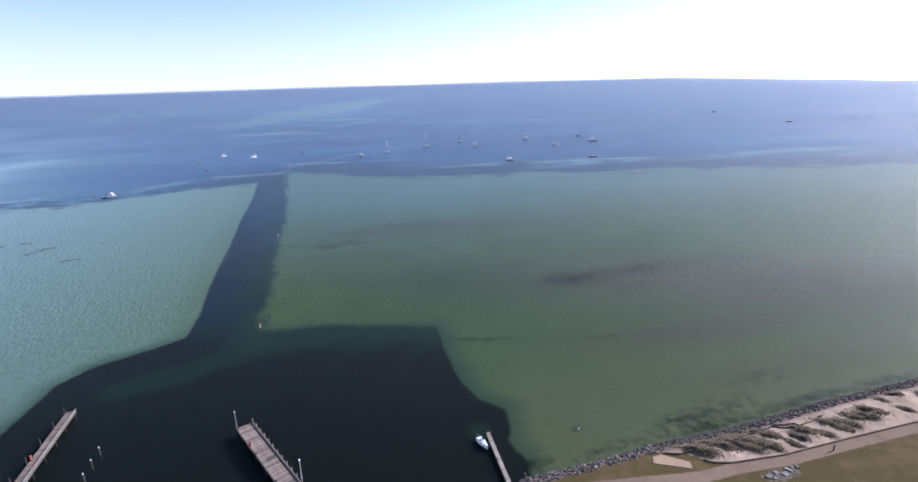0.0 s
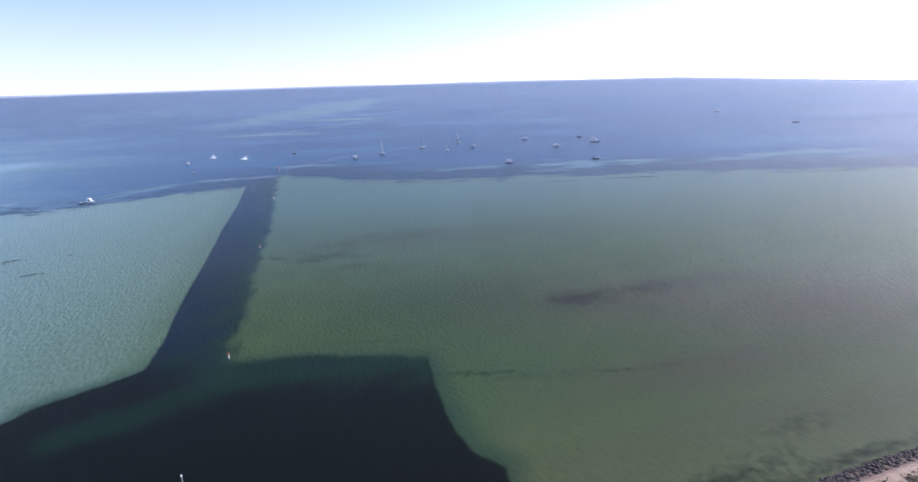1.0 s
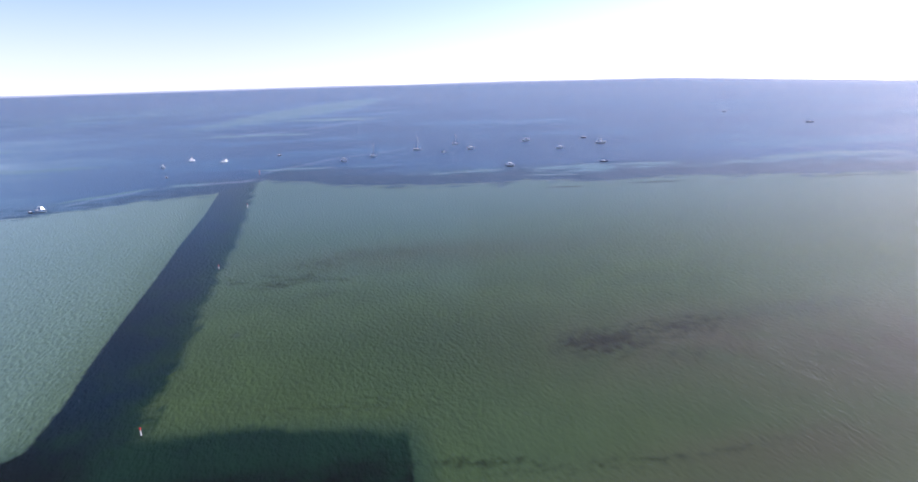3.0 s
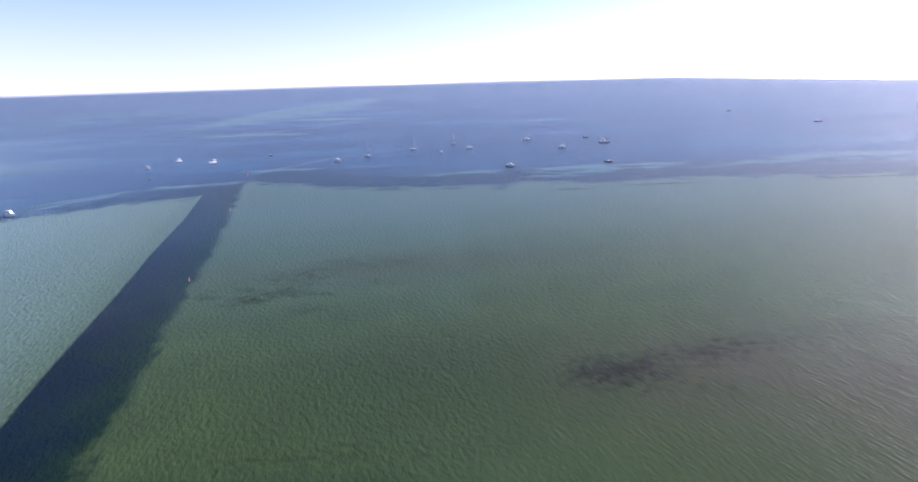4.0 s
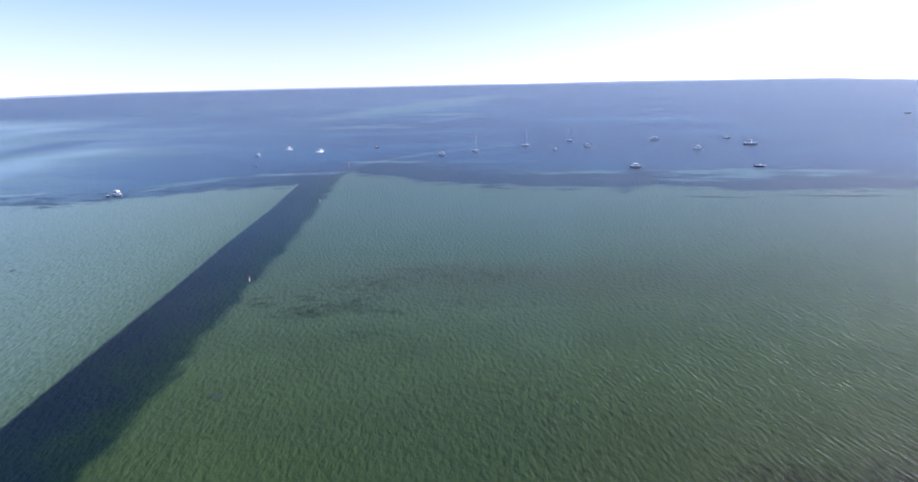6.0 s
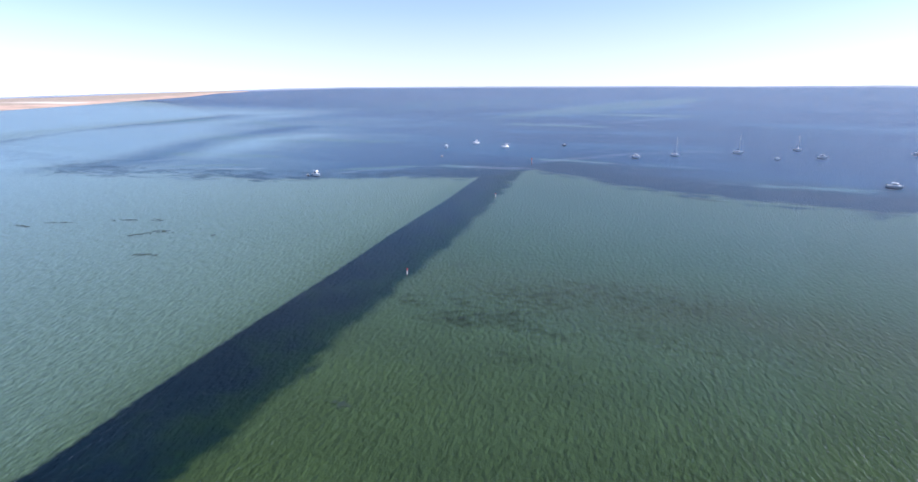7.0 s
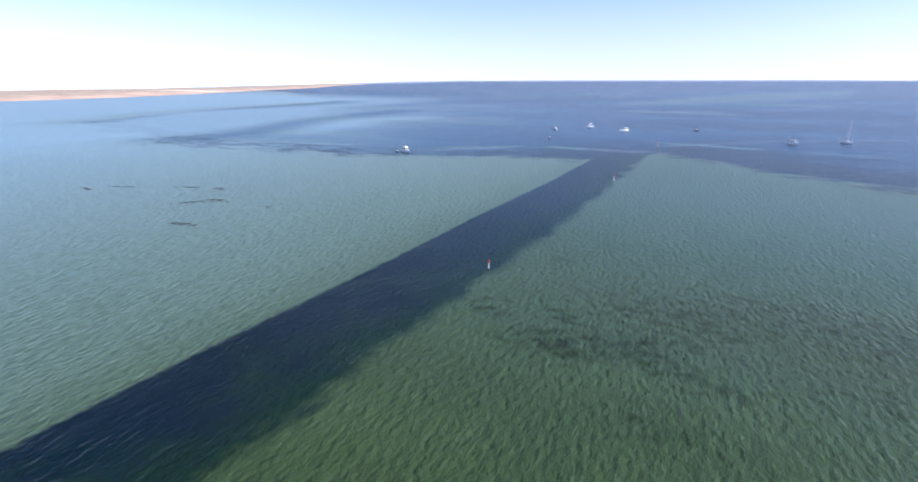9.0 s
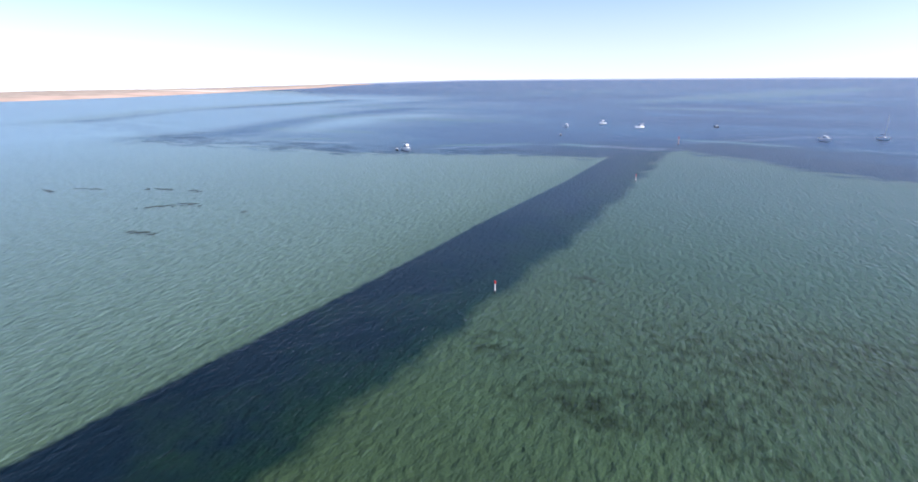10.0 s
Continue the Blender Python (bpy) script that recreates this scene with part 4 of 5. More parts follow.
def piers():
    top, length = planked_pier("broad weathered timber pier with posts along one side", (-39.4, 83.9), (-13.8, 53.2), 1.5, 3.1, 0.26)
    pier_rail(top, length, 1.45, 1.9, 0.95, M_POST, False)
    bm = bmesh.new()
    part("kerb", box(bm, (length / 2, 1.3, 0.11), (length, 0.16, 0.2), bevel=0.02), M_PILE, top)
    bm = bmesh.new()
    part("kerb", box(bm, (length / 2, -1.5, 0.07), (length, 0.12, 0.14), bevel=0.02), M_PILE, top)
    for x in (0.6, 9.5, 18.0, 26.5):
        bm = bmesh.new()
        tube(bm, (x, -1.35, -0.02), (x, -1.35, 0.42), 0.13, 0.15, 10)
        part("bollard", bm, M_PILE, top)
    bm = bmesh.new()
    part("lifebuoy_box", box(bm, (6.6, -1.3, 0.45), (0.45, 0.3, 0.9), bevel=0.04), M_BOX, top, "red lifebuoy box")
    bm = bmesh.new()
    part("step", box(bm, (12.0, 0.35, 0.02), (0.9, 1.7, 0.1), bevel=0.02), M_PILE, top, "dark recessed landing board")
    lamp_post(-40.35, 83.0, 1.5, 3.3, "slim pale lamp post at the pier head")
    lamp_post(-25.2, 69.9, 1.5, 3.2, "slim pale lamp post beside the pier rail")
    top, length = planked_pier("narrow grey timber pier with a pale handrail", (-74.9, 90.0), (-64.6, 50.0), 1.3, 1.7, 0.24)
    pier_rail(top, length, 0.86, 2.4, 0.55, M_POST)
    for x in (0.3, 5.0, 10.0, 15.0, 20.0):
        bm = bmesh.new()
        tube(bm, (x, -1.0, -2.4), (x, -1.0, 1.3), 0.09, 0.08, 9)
        part("fender_pile", bm, M_PILE, top)
    bm = bmesh.new()
    part("lifebuoy_box", box(bm, (14.2, -0.7, 0.5), (0.4, 0.28, 0.9), bevel=0.04), M_BOX, top, "red lifebuoy box")
    for x, y in ((-62.1, 78.3), (-61.4, 75.1), (-60.5, 71.8)):
        mooring_pile(x, y, 1.75)
    m, length = axis_pose((4.4, 81.2), (8.6, 61.0), 0.55)
    top = thing("floating_jetty", "narrow pale floating jetty at the beach", "jetty", m=m)
    i = 0
    while i * 2.4 < length:
        bm = bmesh.new()
        part("pontoon", box(bm, (i * 2.4 + 1.18, 0, -0.2), (2.32, 0.6, 0.5), bevel=0.04), M_JETTY, top)
        bm = bmesh.new()
        part("deck_board", box(bm, (i * 2.4 + 1.18, 0, 0.075), (2.28, 0.66, 0.05), bevel=0.01), M_JETTY, top)
        i += 1
    for x in (0.6, 7.5, 14.5):
        for y in (-0.4, 0.4):
            bm = bmesh.new()
            part("guide_pile", tube(bm, (x, y, -1.6), (x, y, 0.8), 0.06, 0.06, 8), M_PILE, top)


# ---- boats ----
def hull_sections(length, beam, free, draft, fine=1.0, transom=0.86, sheer=0.35):
    secs = []
    for k in range(11):
        u = k / 10
        w = beam / 2 * (transom + (1 - transom) * min(1, u * 3)) * (1 - max(0, (u - 0.35) / 0.65) ** (2.2 * fine)) + 0.02
        top = free * (1 + sheer * u * u)
        keel = -draft * (1 - max(0, (u - 0.6) / 0.4) ** 2)
        x = -length / 2 + length * u
        rake = 0.08 * length * max(0, u - 0.8) * 5
        chine = 0.12 * free + 0.45 * free * max(0, u - 0.5)
        secs.append([(x + rake, w, top), (x + rake * 0.5, w * 0.9, chine), (x + rake * 0.1, 0.0, keel), (x + rake * 0.5, -w * 0.9, chine), (x + rake, -w, top)])
    return secs


def add_hull(t, length, beam, free, draft, material, stripe, deck, fine=1.0, transom=0.86):
    secs = hull_sections(length, beam, free, draft, fine, transom)
    bm = bmesh.new()
    hull = part("hull", lofted(bm, secs), material, t)
    bm = bmesh.new()
    rail = [[(s[0][0], s[0][1] + 0.03, s[0][2] - 0.09), (s[0][0], s[0][1] + 0.03, s[0][2] + 0.05), (s[0][0], s[0][1] - 0.05, s[0][2] + 0.05), (s[0][0], s[0][1] - 0.05, s[0][2] - 0.05)] for s in secs]
    lofted(bm, rail)
    rail = [[(x, -y, z) for x, y, z in s[::-1]] for s in rail]
    bm2 = bmesh.new()
    lofted(bm2, rail)
    part("gunwale", bm, stripe, hull)
    part("gunwale", bm2, stripe, hull)
    bm = bmesh.new()
    plates = [[(s[0][0], s[0][1] * 0.86, s[0][2] + 0.006), (s[0][0], s[0][1] * 0.86, s[0][2] + 0.03), (s[0][0], -s[0][1] * 0.86, s[0][2] + 0.03), (s[0][0], -s[0][1] * 0.86, s[0][2] + 0.006)] for s in secs]
    part("deck", lofted(bm, plates), deck, t)
    return secs


def house_block(x0, x1, w0, w1, z0, z1, rake_f, rake_a):
    """A cabin: wider at its foot, its front and back leaning in."""
    bm = bmesh.new()
    foot = [(x0, w0), (x1, w0 * 0.8), (x1, -w0 * 0.8), (x0, -w0)]
    head = [(x0 + rake_a, w1), (x1 - rake_f, w1 * 0.78), (x1 - rake_f, -w1 * 0.78), (x0 + rake_a, -w1)]
    lofted(bm, [[(x, y, z0) for x, y in foot], [(x, y, z1) for x, y in head]])
    bmesh.ops.bevel(bm, geom=list(bm.edges), offset=0.05, segments=2, affect="EDGES")
    return bm


def glazing(t, x0, x1, w, z0, z1, rake):
    """Window strips on both sides and the front of a cabin."""
    for s in (1, -1):
        bm = bmesh.new()
        box(bm, ((x0 + x1) / 2 - rake * 0.3, s * (w * 0.93), (z0 + z1) / 2), ((x1 - x0) * 0.72, 0.05, (z1 - z0) * 0.45), bevel=0.012)
        bmesh.ops.rotate(bm, cent=((x0 + x1) / 2, s * w * 0.93, (z0 + z1) / 2), matrix=Matrix.Rotation(-s * 0.11, 3, "Z"), verts=bm.verts)
        part("side_window", bm, M_GLASS, t)
    bm = bmesh.new()
    box(bm, (0, 0, 0), (0.05, w * 1.3, (z1 - z0) * 0.5), bevel=0.012)
    m = pose(x1 - rake * 0.5 + 0.01, 0, (z0 + z1) / 2, 0, -math.degrees(math.atan2(rake, z1 - z0)), 0)
    bmesh.ops.transform(bm, matrix=m, verts=bm.verts)
    part("windscreen", bm, M_GLASS, t)


def bow_rail(t, secs, h=0.5):
    pts = [s[0] for s in secs[5:]]
    for s in (1, -1):
        bm = bmesh.new()
        for a, b in zip(pts, pts[1:]):
            tube(bm, (a[0], s * a[1] * 0.93, a[2] + h), (b[0], s * b[1] * 0.93, b[2] + h), 0.022, 0.022, 6)
        for a in pts[::2]:
            tube(bm, (a[0], s * a[1] * 0.93, a[2]), (a[0], s * a[1] * 0.93, a[2] + h), 0.018, 0.018, 6)
        part("bow_rail", bm, M_ALLOY, t)


def outboard(t, length, z):
    bm = bmesh.new()
    box(bm, (-length / 2 - 0.28, 0, z + 0.15), (0.42, 0.36, 0.55), bevel=0.08)
    tube(bm, (-length / 2 - 0.3, 0, z), (-length / 2 - 0.3, 0, -0.6), 0.09, 0.07, 8)
    part("outboard_motor", bm, M_BLACK, t)


def mooring(t, length, free):
    bm = bmesh.new()
    tube(bm, (length / 2 * 1.05, 0, free * 1.25), (length / 2 + 4.0, 0, 0.02), 0.02, 0.02, 5)
    part("mooring_line", bm, M_BLACK, t)


HEADING = -49.0


def cabin_boat(x, y, length, label, hull=None, turn=0.0, flybridge=False, hardtop=True, aft=False, motor=True):
    beam, free = length * 0.34 + 0.25, 0.55 + length * 0.055
    t = thing("motor_boat", label, "boat", "boats at their moorings", pose(x, y, 0, 0, 0, HEADING + turn))
    hull = hull or M_GEL
    secs = add_hull(t, length, beam, free, 0.35 + 0.03 * length, hull, M_GREY if hull is M_GEL else M_GEL, M_DECKGREY)
    shift = -0.22 * length if aft else 0.0
    x0, x1 = -0.12 * length + shift, 0.24 * length + shift
    z0, z1 = free * 1.04, free * 1.04 + 0.55 + 0.1 * length
    body = part("cabin", house_block(x0, x1, beam * 0.36, beam * 0.31, z0 - 0.1, z1, 0.55, 0.05), M_GEL, t)
    glazing(body, x0, x1, beam * 0.34, z0 + 0.35, z1, 0.42)
    if not aft:
        part("foredeck_trunk", house_block(x1 - 0.3, 0.40 * length, beam * 0.27, beam * 0.2, free * 1.1, free * 1.1 + 0.42, 0.5, 0.0), M_GEL, t)
    if hardtop:
        bm = bmesh.new()
        box(bm, ((x0 + x1) / 2 - 0.45, 0, z1 + 0.06), ((x1 - x0) + 0.5, beam * 0.7, 0.09), bevel=0.03)
        part("hardtop", bm, M_GEL, t)
        for s in (1, -1):
            bm = bmesh.new()
            part("hardtop_post", tube(bm, (x0 - 0.5, s * beam * 0.31, free), (x0 - 0.42, s * beam * 0.31, z1 + 0.03), 0.035, 0.035, 7), M_ALLOY, t)
    if flybridge:
        part("flybridge", house_block(x0 - 0.2, x1 - 0.7, beam * 0.33, beam * 0.35, z1 + 0.1, z1 + 0.6, 0.15, 0.0), M_GEL, t)
        bm = bmesh.new()
        box(bm, (x1 - 1.0, 0, z1 + 0.72), (0.06, beam * 0.5, 0.3), bevel=0.02)
        part("fly_screen", bm, M_GLASS, t)
    bow_rail(t, secs)
    if motor:
        outboard(t, length, free)
    bm = bmesh.new()
    tube(bm, (x0 + 0.2, 0, z1), (x0 + 0.1, 0, z1 + 1.6), 0.025, 0.012, 6)
    part("aerial", bm, M_ALLOY, t)
    mooring(t, length, free)
    return t


def open_boat(x, y, length, label, hull=None, turn=0.0, console=True, name="open_boat", heading=None, moored=True):
    beam, free = length * 0.36, 0.42 + 0.05 * length
    t = thing(name, label, "boat", "boats at their moorings", pose(x, y, 0, 0, 0, (HEADING if heading is None else heading) + turn))
    hull = hull or M_GEL
    secs = add_hull(t, length, beam, free, 0.3, hull, M_GEL if hull is not M_GEL else M_GREY, M_DECKGREY if hull is M_GEL else M_NAVY)
    bm = bmesh.new()
    box(bm, (-0.12 * length, 0, free * 1.03 + 0.03), (length * 0.5, beam * 0.62, 0.05), bevel=0.015)
    part("cockpit_sole", bm, M_BLACK, t, "dark cockpit well")
    for k in (-0.28, 0.02):
        bm = bmesh.new()
        part("thwart", box(bm, (k * length, 0, free + 0.16), (0.32, beam * 0.74, 0.1), bevel=0.02), M_GEL, t)
    if console:
        part("console", house_block(-0.04 * length, 0.14 * length, beam * 0.3, beam * 0.25, free, free + 0.75, 0.3, 0.1), M_GEL, t)
        bm = bmesh.new()
        box(bm, (0, 0, 0), (0.04, beam * 0.55, 0.4), bevel=0.012)
        bmesh.ops.transform(bm, matrix=pose(0.1 * length, 0, free + 0.88, 0, -30, 0), verts=bm.verts)
        part("windscreen", bm, M_GLASS, t)
    outboard(t, length, free)
    if moored:
        mooring(t, length, free)
    return t


def work_boat(x, y, length, label, turn=0.0):
    beam, free = length * 0.3, 1.15
    t = thing("fishing_boat", label, "boat", "boats at their moorings", pose(x, y, 0, 0, 0, HEADING + turn))
    secs = add_hull(t, length, beam, free, 0.9, M_GREY, M_GEL, M_DECKGREY)
    x0, x1 = -0.22 * length, 0.06 * length
    body = part("wheelhouse", house_block(x0, x1, beam * 0.36, beam * 0.33, free, free + 2.1, 0.35, 0.1), M_GEL, t)
    glazing(body, x0, x1, beam * 0.35, free + 0.8, free + 2.05, 0.25)
    bm = bmesh.new()
    part("roof", box(bm, ((x0 + x1) / 2, 0, free + 2.16), (x1 - x0 + 0.3, beam * 0.74, 0.1), bevel=0.03), M_GEL, t)
    part("fore_hatch", house_block(0.16 * length, 0.28 * length, 0.6, 0.55, free * 1.1, free * 1.1 + 0.4, 0.1, 0.1), M_GEL, t)
    bm = bmesh.new()
    tube(bm, (x0 + 0.5, 0, free + 2.1), (x0 + 0.5, 0, free + 4.6), 0.06, 0.04, 8)
    tube(bm, (x0 + 0.5, 0, free + 2.6), (x0 - 2.2, 0, free + 3.8), 0.045, 0.035, 8)
    part("mast_and_boom", bm, M_ALLOY, t)
    bow_rail(t, secs, 0.7)
    mooring(t, length, free)
    return t


def sail_boat(x, y, length, mast, label, turn=0.0):
    beam, free = length * 0.3 + 0.15, 0.65 + 0.03 * length
    t = thing("sailing_yacht", label, "yacht", "boats at their moorings", pose(x, y, 0, 0, 0, HEADING + turn))
    secs = add_hull(t, length, beam, free, 0.5, M_GEL, M_GREY, M_DECKGREY, 0.75, 0.62)
    body = part("cabin_trunk", house_block(-0.1 * length, 0.2 * length, beam * 0.28, beam * 0.23, free, free + 0.55, 0.5, 0.15), M_GEL, t)
    for s in (1, -1):
        bm = bmesh.new()
        part("side_window", box(bm, (0.03 * length, s * beam * 0.255, free + 0.33), (0.16 * length, 0.05, 0.18), bevel=0.01), M_GLASS, body)
    bm = bmesh.new()
    part("cockpit_sole", box(bm, (-0.27 * length, 0, free * 1.02 + 0.03), (0.26 * length, beam * 0.45, 0.05), bevel=0.01), M_TEAK, t)
    bm = bmesh.new()
    part("mast", tube(bm, (0.1 * length, 0, free + 0.3), (0.08 * length, 0, mast), 0.12, 0.085, 10), M_ALLOY, t)
    bm = bmesh.new()
    part("boom", tube(bm, (0.09 * length, 0, free + 1.35), (-0.34 * length, 0, free + 1.3), 0.07, 0.06, 8), M_ALLOY, t)
    bm = bmesh.new()
    part("furled_sail", tube(bm, (0.07 * length, 0, free + 1.52), (-0.32 * length, 0, free + 1.42), 0.17, 0.10, 10), M_CANVAS, t, "furled sail under a blue cover")
    for s in (1, -1):
        bm = bmesh.new()
        part("spreader", tube(bm, (0.09 * length, 0, mast * 0.55), (0.08 * length, s * 0.75, mast * 0.56), 0.03, 0.025, 6), M_ALLOY, t)
        bm = bmesh.new()
        tube(bm, (0.08 * length, s * beam * 0.46, free), (0.08 * length, s * 0.75, mast * 0.56), 0.014, 0.014, 5)
        tube(bm, (0.08 * length, s * 0.75, mast * 0.56), (0.08 * length, 0, mast * 0.97), 0.014, 0.014, 5)
        part("shroud", bm, M_ALLOY, t)
    for e in (0.52, -0.49):
        bm = bmesh.new()
        part("stay", tube(bm, (e * length, 0, free * 1.2), (0.08 * length, 0, mast * 0.98), 0.03 if e > 0 else 0.014, 0.014, 5), M_ALLOY, t)
    bow_rail(t, secs, 0.55)
    mooring(t, length, free)
    return t


def fleet():
    cabin_boat(-199.6, 306.2, 6.4, "white flybridge motor cruiser anchored at the bank's edge", flybridge=True, turn=32, motor=False)
    open_boat(-203.2, 304.2, 2.7, "small dark inflatable tender lying alongside a cruiser", M_BLACK, console=False, name="tender", turn=20, moored=False)
    cabin_boat(-211.1, 444.1, 5.4, "small white cabin boat lying bow-on", hardtop=False, turn=4)
    cabin_boat(-206.0, 478.5, 4.7, "white motor cruiser with a tall bridge", flybridge=True, turn=-75, motor=False)
    cabin_boat(-175.1, 466.0, 5.7, "white cabin cruiser with a hardtop", turn=-70, aft=True)
    open_boat(-141.6, 495.7, 4.2, "dark open runabout low in the water", M_NAVY, turn=8)
    cabin_boat(-80.0, 453.9, 6.0, "white half-cabin fishing boat with a hardtop", turn=12)
    sail_boat(-61.1, 475.1, 6.9, 11.0, "white sloop with bare mast and covered mainsail", turn=4)
    sail_boat(-28.8, 509.4, 7.4, 11.5, "white yacht with bare mast and long boom", turn=10)
    open_boat(-5.8, 487.6, 3.9, "small white runabout with a low screen", turn=-4)
    sail_boat(3.8, 543.6, 6.0, 9.6, "small white yacht with a slender mast", turn=0)
    cabin_boat(16.9, 505.5, 5.6, "white half-cabin launch with an open stern", turn=14)
    cabin_boat(40.1, 408.3, 6.0, "grey-hulled launch with a white cabin", M_GREY, turn=12)
    cabin_boat(70.0, 554.7, 6.9, "white motor launch with a long foredeck", turn=16)
    cabin_boat(90.0, 494.1, 5.9, "white cabin boat with a dark waterline", turn=10)
    open_boat(126.0, 564.8, 4.6, "dark open workboat with a small console", M_NAVY, turn=18)
    work_boat(130.9, 521.0, 8.6, "large grey fishing boat with a white wheelhouse aft", turn=16)
    open_boat(104.9, 414.9, 4.9, "long dark open boat with a white console", M_NAVY, turn=18)
    open_boat(401.0, 657.6, 6.7, "dark open boat alone on open water", M_NAVY, turn=15)
    open_boat(401.6, 857.0, 5.9, "dark low boat alone on open water", M_NAVY, turn=15)
    open_boat(-185.0, 398.0, 2.5, "tiny dark dinghy on its own mooring", M_BLACK, console=False, name="dinghy")
    open_boat(3.4, 78.7, 3.0, "white runabout with a dark cockpit beside the jetty", heading=-62, name="open_boat", moored=False)


M_KELP = plain("dark_weed_frond", (0.042, 0.058, 0.038), (0.068, 0.084, 0.054), 0.9, 1.0, vary=0.3)


def beacon(x, y, h, label, white=True, radius=0.095):
    t = thing("channel_marker", label, "channel marker", "channel markers", pose(x, y, 0))
    bm = bmesh.new()
    part("pile", tube(bm, (0, 0, 0.1), (0, 0, h * 0.72), radius, radius * 0.92, 12), M_WHITE if white else M_ORANGE, t)
    # underwater foot painted near black, as murky water would hide it
    bm = bmesh.new()
    part("foot", tube(bm, (0, 0, -2.2), (0, 0, 0.1), radius * 0.98, radius * 0.98, 12), M_DARK_PILE, t, "dark foot below the waterline")
    bm = bmesh.new()
    part("topmark", tube(bm, (0, 0, h * 0.72), (0, 0, h), radius * 1.3, radius * 1.3, 12), M_RED, t, "red can topmark")
    bm = bmesh.new()
    part("lantern", tube(bm, (0, 0, h), (0, 0, h + 0.14), radius * 0.5, radius * 0.4, 8), M_BLACK, t)


def markers():
    beacon(-51.6, 127.0, 1.7, "white channel pile with a red top")
    beacon(-73.96, 212.6, 1.55, "white channel pile with a red top")
    beacon(-97.84, 303.3, 1.9, "white channel pile with a red top")
    beacon(-124.4, 398.0, 3.3, "tall red channel beacon at the channel mouth", False, 0.13)


def weed_rafts():
    """Ragged strands of loose weed lying on the pale bank."""
    rnd = random.Random(21)
    rows = [([(-207, 192), (-202, 196), (-198, 197)], 0.9), ([(-212, 186), (-205, 187)], 0.6), ([(-193, 205), (-189, 207), (-184, 210)], 1.0), ([(-181, 212.4), (-177, 214)], 1.3),
            ([(-168, 196), (-166, 200), (-164.5, 201.5), (-163, 206), (-160, 207)], 1.0), ([(-166, 203.5), (-162.5, 207), (-159, 206)], 0.6), ([(-146.5, 188), (-143, 190), (-140, 192)], 1.0), ([(-147, 210.5), (-145, 211.5)], 0.8),
            ([(-51.4, 164), (-49.2, 164.8)], 0.8), ([(-68.4, 225), (-65, 226.4)], 0.9)]
    for pts, half in rows:
        verts, faces = [], []
        for (x1, y1), (x2, y2) in zip(pts, pts[1:]):
            length = math.hypot(x2 - x1, y2 - y1)
            for _ in range(int(length * 16)):
                u = rnd.random()
                wob = 0.9 * noise.noise((x1 + u * 7, y1, 3.0)) * half
                x, y = x1 + u * (x2 - x1) + rnd.gauss(0, 0.45 * half) + wob, y1 + u * (y2 - y1) + rnd.gauss(0, 0.45 * half) - wob
                if noise.noise((x * 0.7, y * 0.7, 9.0)) < 0.04:
                    continue
                z, a, n = -0.13 + 0.05 * rnd.random(), rnd.random() * 6.28, rnd.randint(5, 7)
                r1, r2 = 0.22 + 0.4 * rnd.random(), 0.15 + 0.2 * rnd.random()
                k = len(verts)
                for i in range(n):
                    b = 6.283 * i / n
                    j = 0.65 + 0.6 * rnd.random()
                    px, py = r1 * j * math.cos(b), r2 * j * math.sin(b)
                    verts.append((x + px * math.cos(a) - py * math.sin(a), y + px * math.sin(a) + py * math.cos(a), z + 0.02 * rnd.random()))
                faces.append(tuple(range(k, k + n)))
        me = bpy.data.meshes.new("drift_weed")
        me.from_pydata(verts, [], faces)
        me.materials.append(M_KELP)
        tagged(new("drift_weed", me), "ragged dark strands of loose weed on pale sand", "weed", kind="stuff")


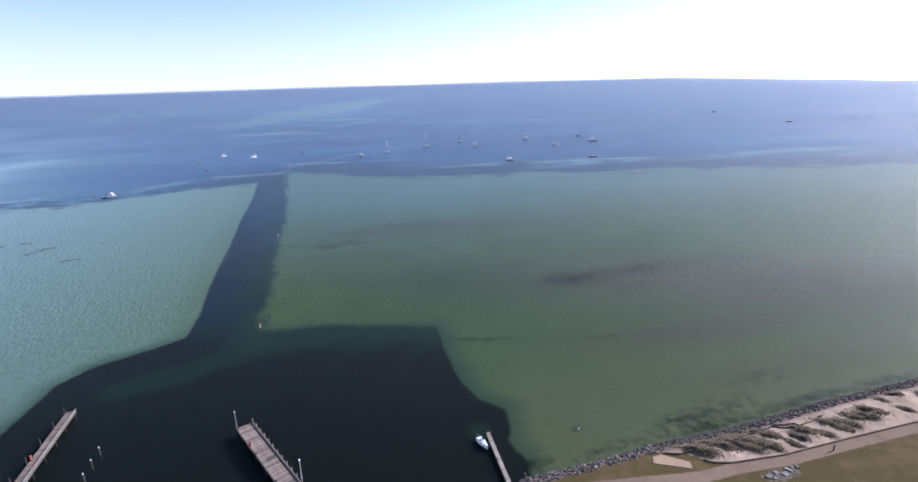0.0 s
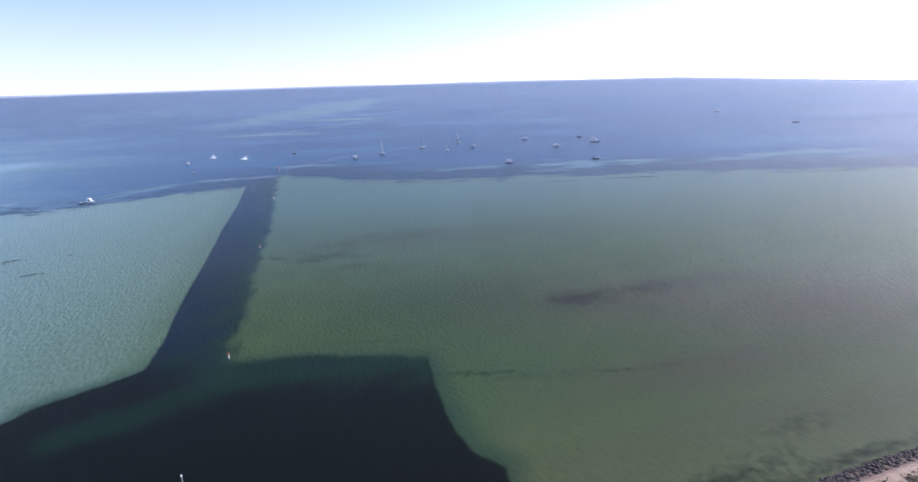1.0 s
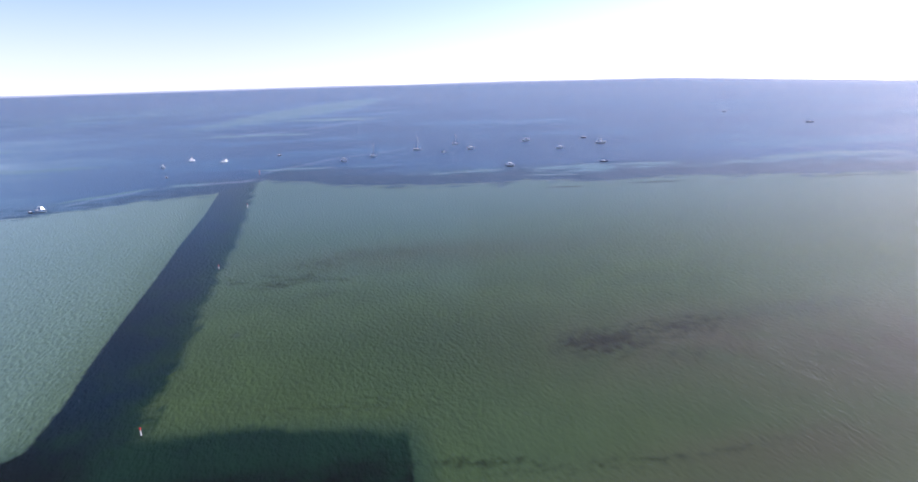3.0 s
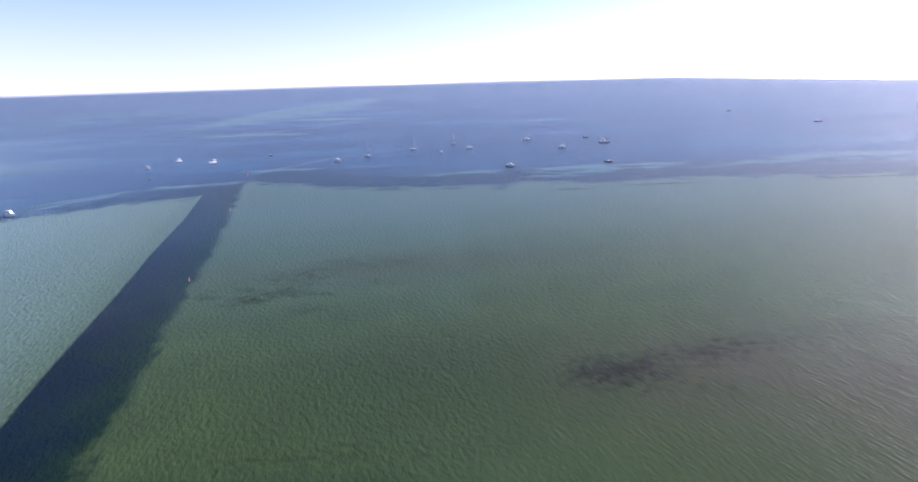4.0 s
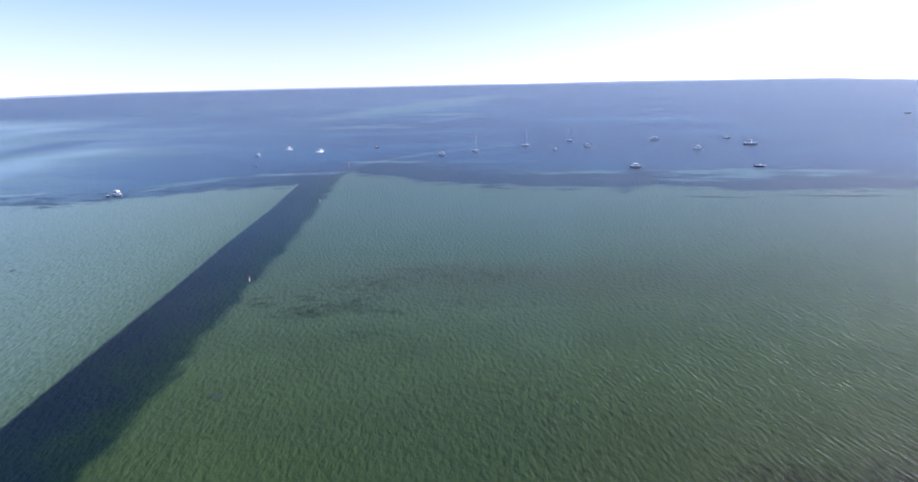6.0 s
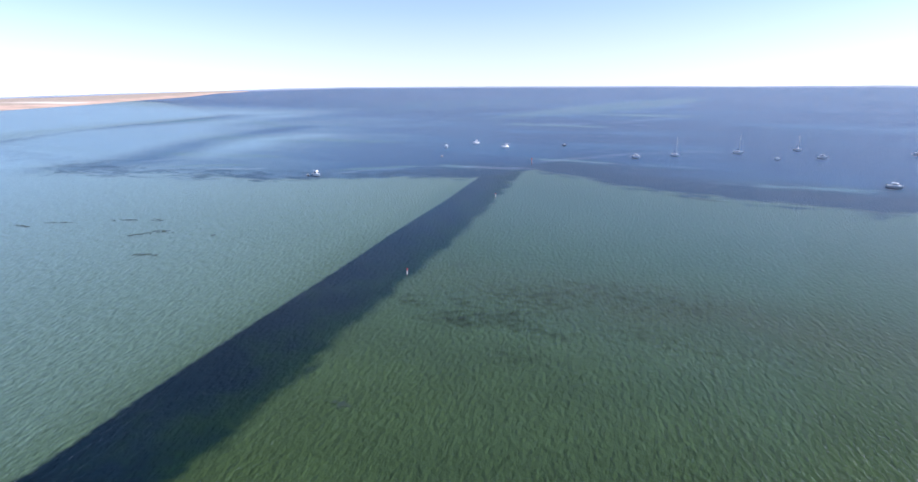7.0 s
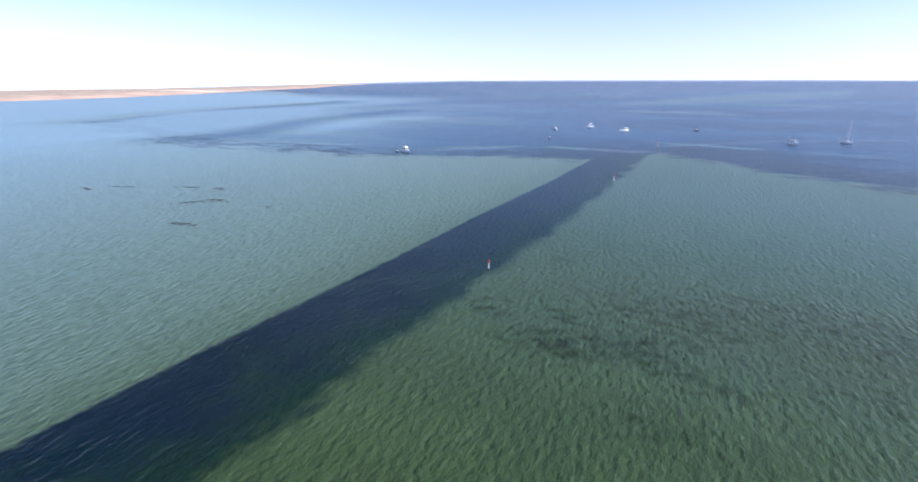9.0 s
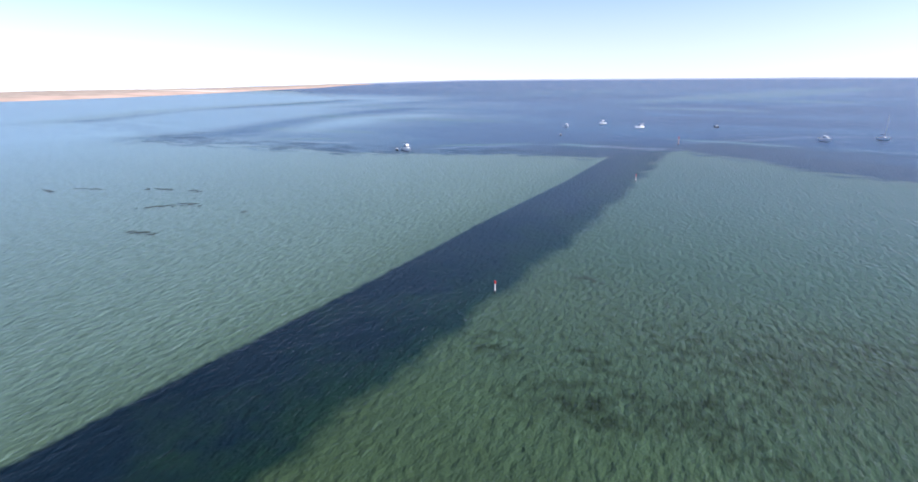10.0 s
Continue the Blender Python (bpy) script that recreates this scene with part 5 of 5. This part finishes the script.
def coast():
    """Low dunes on the far side of the bay."""
    line = [(-1050, -900), (-1120, -300), (-1130, 100), (-1120, 320), (-1190, 480), (-1390, 740), (-1830, 1180), (-2300, 1620), (-2900, 2150), (-3300, 2700), (-3700, 3000)]
    pts = [Vector((*p, 0)) for p in line]
    fine = []
    for a, b in zip(pts, pts[1:]):
        n = max(2, int((b - a).length / 22))
        fine += [a.lerp(b, i / n) for i in range(n)]
    prof = [(0, -0.6), (5, 0.5), (16, 1.6), (30, 3.2), (55, 6.5), (90, 10.5), (140, 14.5), (220, 17.5), (340, 19), (500, 17), (750, 6), (1000, -8)]
    verts, lift, bare, faces = [], [], [], []
    for i, p in enumerate(fine):
        q = fine[min(i + 1, len(fine) - 1)] - fine[max(i - 1, 0)]
        out = Vector((-q.y, q.x, 0)).normalized()
        if out.x > 0:
            out = -out
        for off, z in prof:
            c = p + out * off
            n1 = noise.noise((c.x * 0.004, c.y * 0.004, 1.0))
            n2 = noise.noise((c.x * 0.02, c.y * 0.02, 3.0))
            h = z * (0.34 + 0.2 * n1) + (1.6 * n2 if z > 3 else 0)
            verts.append((c.x, c.y, h + float(sea_rise(np.array([c.x]), np.array([c.y]))[0])))
            lift.append(z / 19)
            spot = math.exp(-(((p - Vector((-1480, 832, 0))).length / 70) ** 2)) * (1 if 4 < z < 16 else 0.0)
            bare.append(min(1.0, spot * 1.4))
    k = len(prof)
    for i in range(len(fine) - 1):
        for j in range(k - 1):
            faces.append((i * k + j, (i + 1) * k + j, (i + 1) * k + j + 1, i * k + j + 1))
    me = bpy.data.meshes.new("coast_dunes")
    me.from_pydata(verts, [], faces)
    for key, vals in (("lift", lift), ("bare", bare)):
        me.attributes.new(key, "FLOAT", "POINT").data.foreach_set("value", np.array(vals, np.float32))
    me.materials.append(M_COAST)
    me.polygons.foreach_set("use_smooth", np.ones(len(me.polygons), bool))
    tagged(new("coast_dunes", me), "low scrubby sand dunes along the far shore", "coast", kind="structure")


def far_shore():
    verts, faces, n = [], [], 360
    for i in range(n + 1):
        a = radians(i * 360 / n)
        h = 8 + 4 * noise.noise((math.cos(a) * 6, math.sin(a) * 6, 0)) + 2.5 * noise.noise((math.cos(a) * 25, math.sin(a) * 25, 4))
        for r, z in ((4560, 13.0), (4600, 15 + h * 0.35), (4680, 15 + h * 0.8), (4780, 16 + h)):
            x, y = r * math.sin(a), 80 + r * math.cos(a)
            verts.append((x, y, z - 16 + float(sea_rise(np.array([x]), np.array([y]))[0])))
    for i in range(n):
        for j in range(3):
            faces.append((i * 4 + j, i * 4 + j + 1, i * 4 + j + 5, i * 4 + j + 4))
    me = bpy.data.meshes.new("backdrop")
    me.from_pydata(verts, [], faces)
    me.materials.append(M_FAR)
    me.polygons.foreach_set("use_smooth", np.ones(len(me.polygons), bool))
    tagged(new("backdrop", me), "thin hazy line of distant low shore on the horizon", "far shore", kind="structure")


coast()
far_shore()
path_edge()
slab()
dune_fence([(43.6, 73.6), (44.5, 74.9), (46.9, 76.3), (50.2, 77.5), (52.7, 78.3), (55.2, 77.9), (57.7, 78.1)], "low dark brushwood fence curving along the dune crest")
dune_fence([(52.9, 79.0), (57.9, 78.9), (60.2, 79.6), (63.5, 81.6)], "short dark brushwood fence round a sand hollow")
dune_fence([(32, 72.9), (35, 72.7), (40.4, 74.0), (43.4, 74.4)], "low weathered brushwood fence behind the rocks")
path_bollard()
rubble()
mooring_buoy(20.7, 82.3)
piers()
fleet()
markers()
weed_rafts()
scrub()
revetment()
